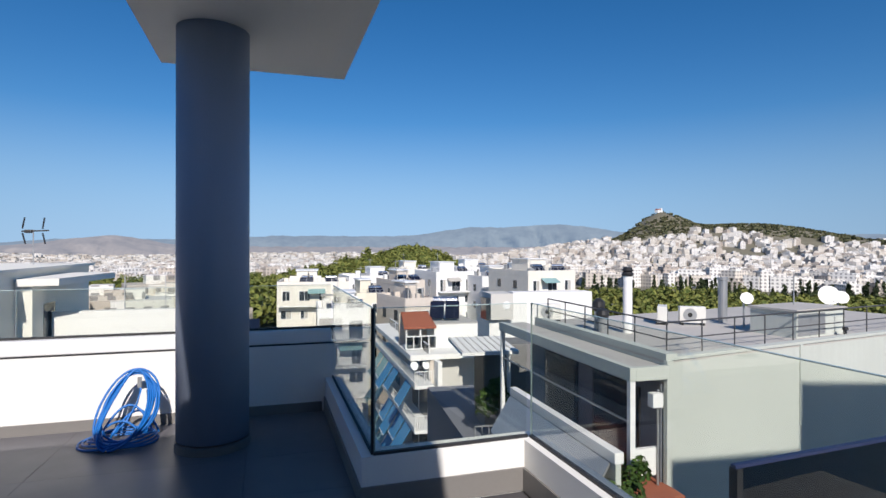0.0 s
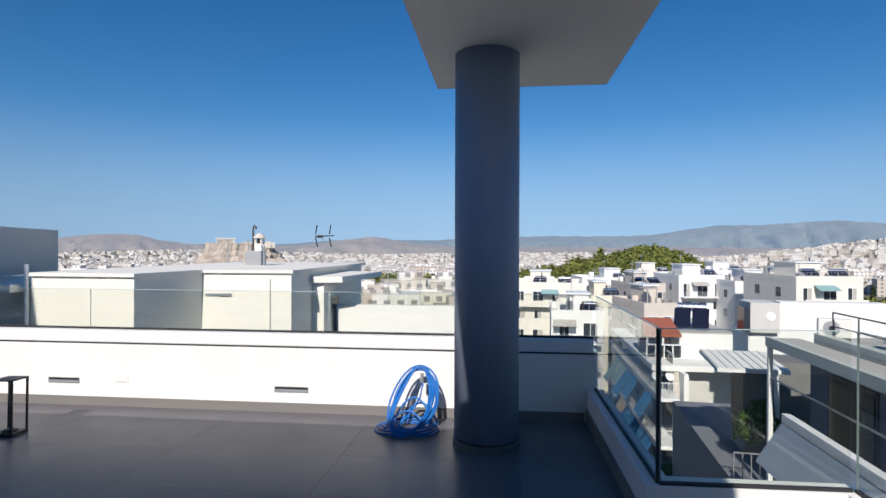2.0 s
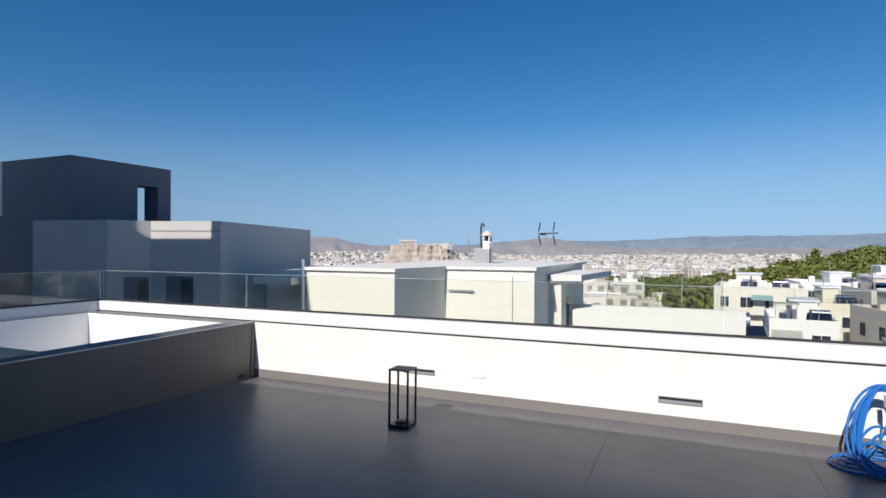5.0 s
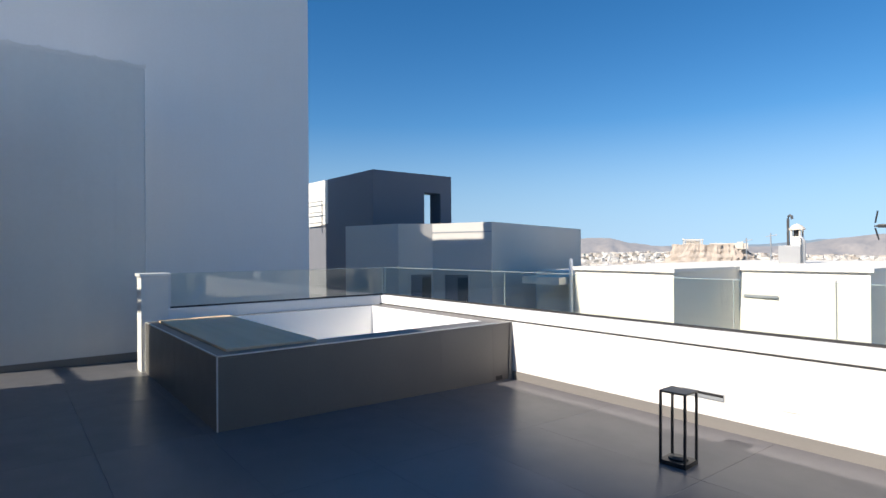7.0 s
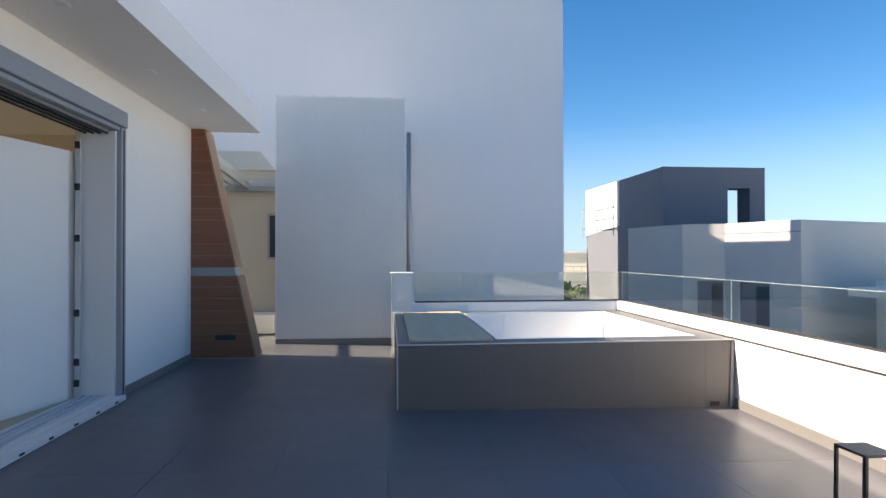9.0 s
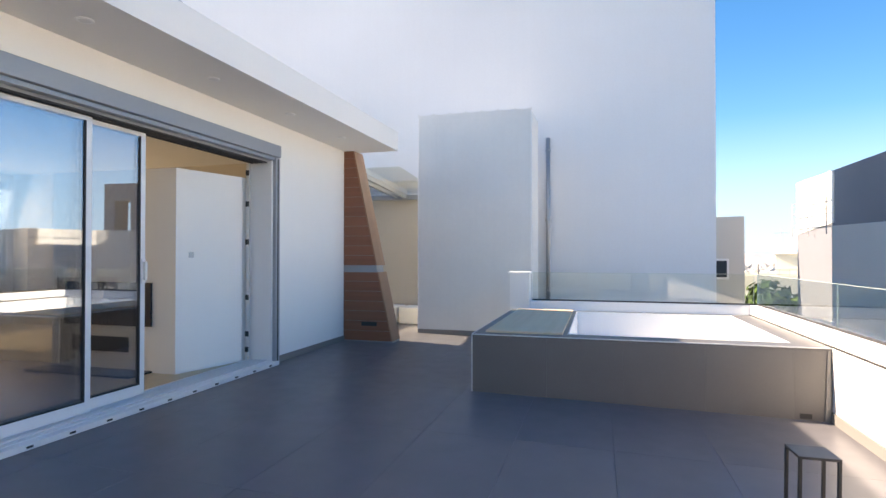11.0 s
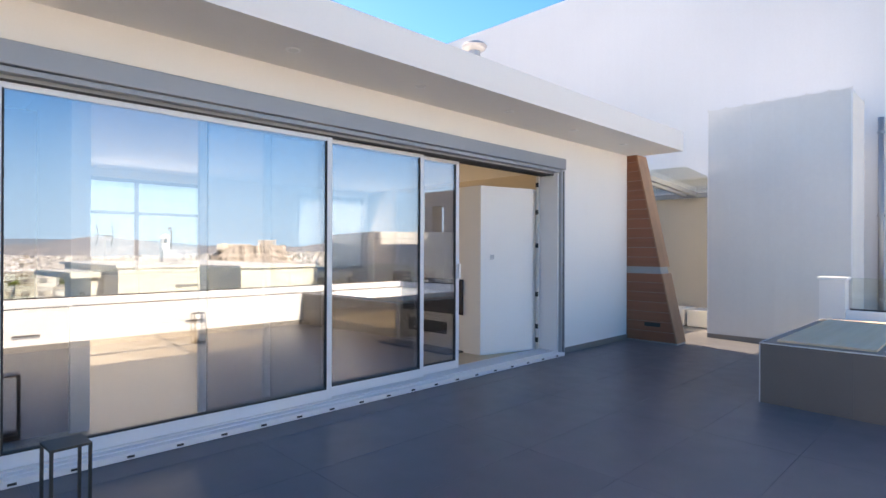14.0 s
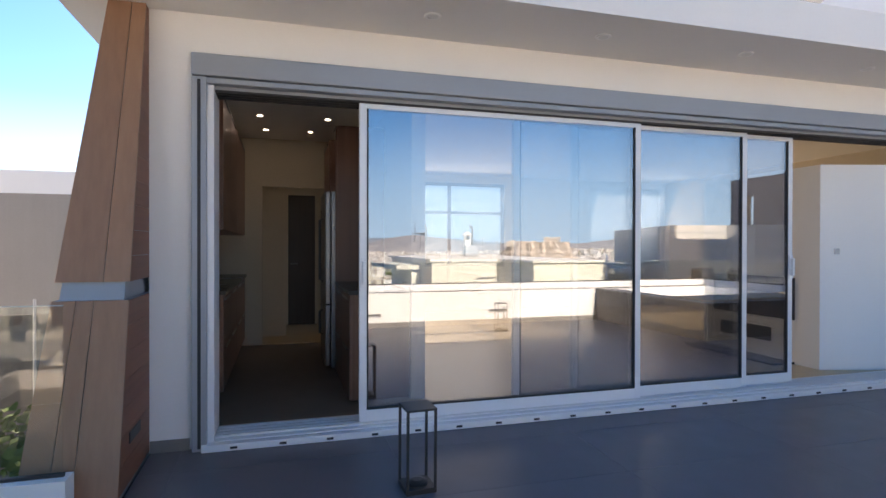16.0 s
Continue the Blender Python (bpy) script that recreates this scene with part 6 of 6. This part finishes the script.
part("cowl", lathe(B(), 0, 0, [(0.15, 1.6), (0.17, 1.66), (0.12, 1.72), (0.17, 1.76), (0.1, 1.85)], 16), M_BLACK, fc)
for x, y, hh in ((8.75, 13.6, 0.72), (8.95, 14.1, 0.95)):
    f2 = thing("short_flue", "short dark metal flue with a ball cowl", "flue pipe", "short flues", m=pose(x, y, -1.0))
    part("pipe", lathe(B(), 0, 0, [(0.12, 0), (0.12, hh * 0.6)], 14), M_METALPAINT, f2)
    part("cowl", lathe(B(), 0, 0, [(0.12, hh * 0.6), (0.19, hh * 0.75), (0.17, hh * 0.9), (0.05, hh)], 14), M_BLACK, f2)


def ac_unit(m):
    a = thing("air_conditioner", "beige outdoor air conditioner with a round fan grille", "air conditioner", "roof air conditioners", m=m)
    part("casing", box(B(), -0.38, 0.38, -0.14, 0.14, 0.07, 0.57, 0.02), M_ACBODY, a)
    part("fan_grille", tube(B(), [(-0.08, -0.155, 0.32), (-0.08, -0.142, 0.32)], 0.2, 20), M_METALPAINT, a)
    part("fan_hub", tube(B(), [(-0.08, -0.165, 0.32), (-0.08, -0.156, 0.32)], 0.07, 12), M_BLACK, a)
    for x in (-0.3, 0.3):
        part("foot", box(B(), x - 0.04, x + 0.04, -0.18, 0.18, 0, 0.07), M_BLACK, a)


ac_unit(pose(12.5, 14.4, -1.0, 0, 0, -30))
ac_unit(pose(11.8, 14.9, -1.0, 0, 0, 50))
ac_unit(pose(8.6, 16.4, -1.0, 0, 0, -20))
hut = thing("roof_plant_box", "low grey-green plant box on the roof", "plant box", m=pose(14.0, 11.9, -1.0, 0, 0, 8.6))
part("body", box(B(), -0.9, 1.3, -0.4, 0.9, 0, 0.70), M_CONCRETE, hut)
part("lid", box(B(), -0.95, 1.35, -0.45, 0.95, 0.70, 0.76), M_ROOFSCREED, hut)
part("front_panel", box(B(), -0.85, 0.35, -0.42, -0.4, 0.06, 0.64), M_METALPAINT, hut)
for x, y, r, z in ((13.6, 13.4, 0.17, 0.85), (16.4, 13.0, 0.29, 0.9), (17.2, 13.2, 0.19, 0.8)):
    dsh = thing("satellite_dish", "white satellite dish on a roof pole", "satellite dish", "satellite dishes", m=pose(x, y, -1.0))
    part("reflector", lathe(B(), 0, 0, [(0.03, 0.0), (r * 0.55, 0.03), (r, 0.12), (r + 0.01, 0.13)], 24), M_WHITEPAINT, dsh, m=pose(0, 0, z, 68, 0, -35))
    part("pole", tube(B(), [(0, 0.08, 0), (0, 0.08, z)], 0.03, 8), M_METALPAINT, dsh)
    part("feed_arm", tube(B(), [(0, 0, z - r * 0.8), (-0.15, -0.35, z - 0.1)], 0.012, 6), M_METALPAINT, dsh)
ms = thing("roof_mast", "thin metal mast on the flat roof", "mast", m=pose(14.3, 12.4, -1.0))
part("pole", tube(B(), [(0, 0, 0), (0, 0, 1.7)], 0.018, 6), M_METALPAINT, ms)
sf = thing("steel_flue", "tall grey steel roof flue", "flue pipe", m=pose(13.9, 14.6, -1.0))
part("pipe", lathe(B(), 0, 0, [(0.14, 0), (0.14, 1.35), (0.17, 1.36), (0.17, 1.45)], 14), M_METALPAINT, sf)
sv = thing("roof_spout", "small black roof spout", "spout", m=pose(14.9, 11.35, -1.0))
part("pipe", lathe(B(), 0, 0, [(0.04, 0), (0.04, 0.16), (0.08, 0.17), (0.07, 0.24)], 10), M_BLACK, sv)

# metal canopy roof between the buildings
x, y = spot(19, 0.95)
mc = thing("ribbed_canopy_house", "low house with a ribbed metal canopy roof", "house", m=pose(x, y, 0, 0, 0, -6))
# dark wall and black sheet: shade under the canopy put into colour
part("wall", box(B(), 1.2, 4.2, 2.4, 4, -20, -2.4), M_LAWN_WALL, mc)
part("dark_recess", box(B(), 1.18, 1.2, 2.5, 3.9, -5.2, -2.6), M_BLACK, mc)
part("canopy", hexa(B(), [(-0.05, 1.0, -2.52), (2.1, 1.0, -2.52), (2.1, 3.4, -2.36), (-0.05, 3.4, -2.36)], [(-0.05, 1.0, -2.40), (2.1, 1.0, -2.40), (2.1, 3.4, -2.22), (-0.05, 3.4, -2.22)]), M_PLASTER_OLD, mc)
for i in range(8):
    xx = -0.02 + i * 0.27
    part("rib", hexa(B(), [(xx, 1.0, -2.40), (xx + 0.02, 1.0, -2.40), (xx + 0.02, 3.4, -2.22), (xx, 3.4, -2.22)], [(xx, 1.0, -2.375), (xx + 0.02, 1.0, -2.375), (xx + 0.02, 3.4, -2.195), (xx, 3.4, -2.195)]), M_ROOFSCREED, mc)
# terrace coloured dark grey to carry the shade that lies on it
part("terrace", box(B(), 0.1, 3.0, -0.3, 9, -20, -5.6), M_GREYHOUSE, mc, "terrace with its shade put into dark grey")
railing(mc, 0.1, 3.0, -0.25, -5.6, 0.95, 12, "terrace_railing")
part("canopy_post", box(B(), 1.7, 1.82, 1.1, 1.22, -5.6, -2.5), M_WHITEPAINT, mc)

# dark glass screen of the lower ledge
M_NAVY = surface("navy_coated_rail", (0.02, 0.03, 0.09), 0.5)
dg = thing("smoked_glass_screen", "low smoked glass screen with a dark blue top rail", "glass screen", m=pose(1.63, 2.03, 0, 0, 0, 3))
part("pane", box(B(), 0.03, 2.6, -0.006, 0.006, -0.55, 0.49), M_GLASS_DARK, dg)
part("top_rail", box(B(), 0.0, 2.6, -0.012, 0.012, 0.49, 0.505), M_NAVY, dg, "dark blue top rail")
part("end_post", box(B(), 0.0, 0.03, -0.02, 0.02, -0.55, 0.49), M_BLACK, dg)
struct("ledge_east", box(B(), 1.52, 4.6, 0.5, 3.2, -1.2, -0.55), M_ROOFSCREED, "grey lower roof ledge beside the terrace", "ledge")
struct("house_base", box(box(B(), -9.3, 0.41, -6.75, 5.55, -19, -0.42), 0.41, 1.5, 0.5, 3.5, -19, -0.42), M_PLASTER, "white plastered lower storeys of the house", "wall")


def shrub(name, label, x, y, z, r, h, n, size, trunk=0.04, seed=1):
    g = random.Random(seed)
    t = thing(name, label, "shrub", m=pose(x, y, z))
    b = B()
    tube(b, [(0, 0, 0), (0.03, 0.02, h * 0.3), (0.0, 0.05, h * 0.6)], trunk, 7, r1=trunk * 0.5)
    for k in range(6):
        a = k * 1.05
        tube(b, [(0, 0.02, h * (0.25 + 0.05 * k)), (0.5 * r * math.cos(a), 0.5 * r * math.sin(a), h * (0.5 + 0.06 * k))], trunk * 0.45, 5, r1=trunk * 0.2)
    part("trunk", b, M_BARK, t)
    v, f = [], []
    leaf_cloud(v, f, 0, 0, h * 0.62, r, r, h * 0.42, n, size, g)
    o = raw("crown", v, f, M_SHRUB)
    o.parent = t
    return t


shrub("garden_shrub", "leafy green shrub below the glass railing", 1.55, -1.9, -3.0, 1.0, 2.75, 1400, 0.055, 0.05, 3)
shrub("veranda_plant", "green potted climber on the veranda", 6.35, 9.35, -4.6, 0.75, 1.5, 700, 0.06, 0.03, 4)
shrub("veranda_plant", "green climber at the veranda post", 7.0, 9.9, -3.9, 0.4, 1.0, 300, 0.05, 0.03, 5)
shrub("terrace_plant", "dark leafy shrub under the ribbed canopy", *spot(20.5, 2.1), -5.6, 0.8, 2.4, 900, 0.07, 0.04, 12)
shrub("terrace_plant", "dark leafy shrub beside the terrace railing", *spot(19.8, 2.8), -5.6, 0.6, 1.8, 600, 0.07, 0.04, 13)
shrub("balcony_plant", "green plant on a lower balcony", 9.2, 33.5, -12.6, 0.7, 1.6, 300, 0.12, 0.04, 6)
shrub("garden_tree", "round green tree between the houses", -38.5, 14.2, -6, 2.6, 6.0, 900, 0.22, 0.15, 7)
shrub("street_tree", "green street tree between the roofs", 22, 52, -14, 2.5, 7.0, 700, 0.3, 0.15, 8)


# ---------- terrace tiles ----------
TW, TD, GAP = 1.30, 0.68, 0.002
tile_mesh = {}


def tile(x0, x1, y0, y1):
    key = (round(x1 - x0, 3), round(y1 - y0, 3))
    if key not in tile_mesh:
        b = box(B(), 0, key[0], 0, key[1], -0.012, 0.0)
        me = bpy.data.meshes.new("tile")
        b.to_mesh(me)
        b.free()
        me.materials.append(M_TILE)
        tile_mesh[key] = me
    o = new("tile", tile_mesh[key])
    o.parent = floor
    o.location = (x0, y0, floor_z(y0))
    o.rotation_euler = (-math.atan(FALL), 0, 0)


ys = [4.31 - TD * i for i in range(8)][::-1] + [5.375]
for j in range(len(ys) - 1):
    y0, y1 = ys[j], ys[j + 1]
    if y1 < -0.05:
        continue
    x = -1.58 - TW * 9
    while x < 1.36:
        xe = EAST_X - 0.002 if y1 > 3.37 else 1.358
        if y0 < 0.6:
            xe = -0.09 if y0 < 0.38 else 0.3
        a, c = max(x, -11.99), min(x + TW, xe)
        if c - a > 0.03:
            tile(a + GAP / 2, c - GAP / 2, max(y0, -0.118) + GAP / 2, y1 - GAP / 2)
        x += TW
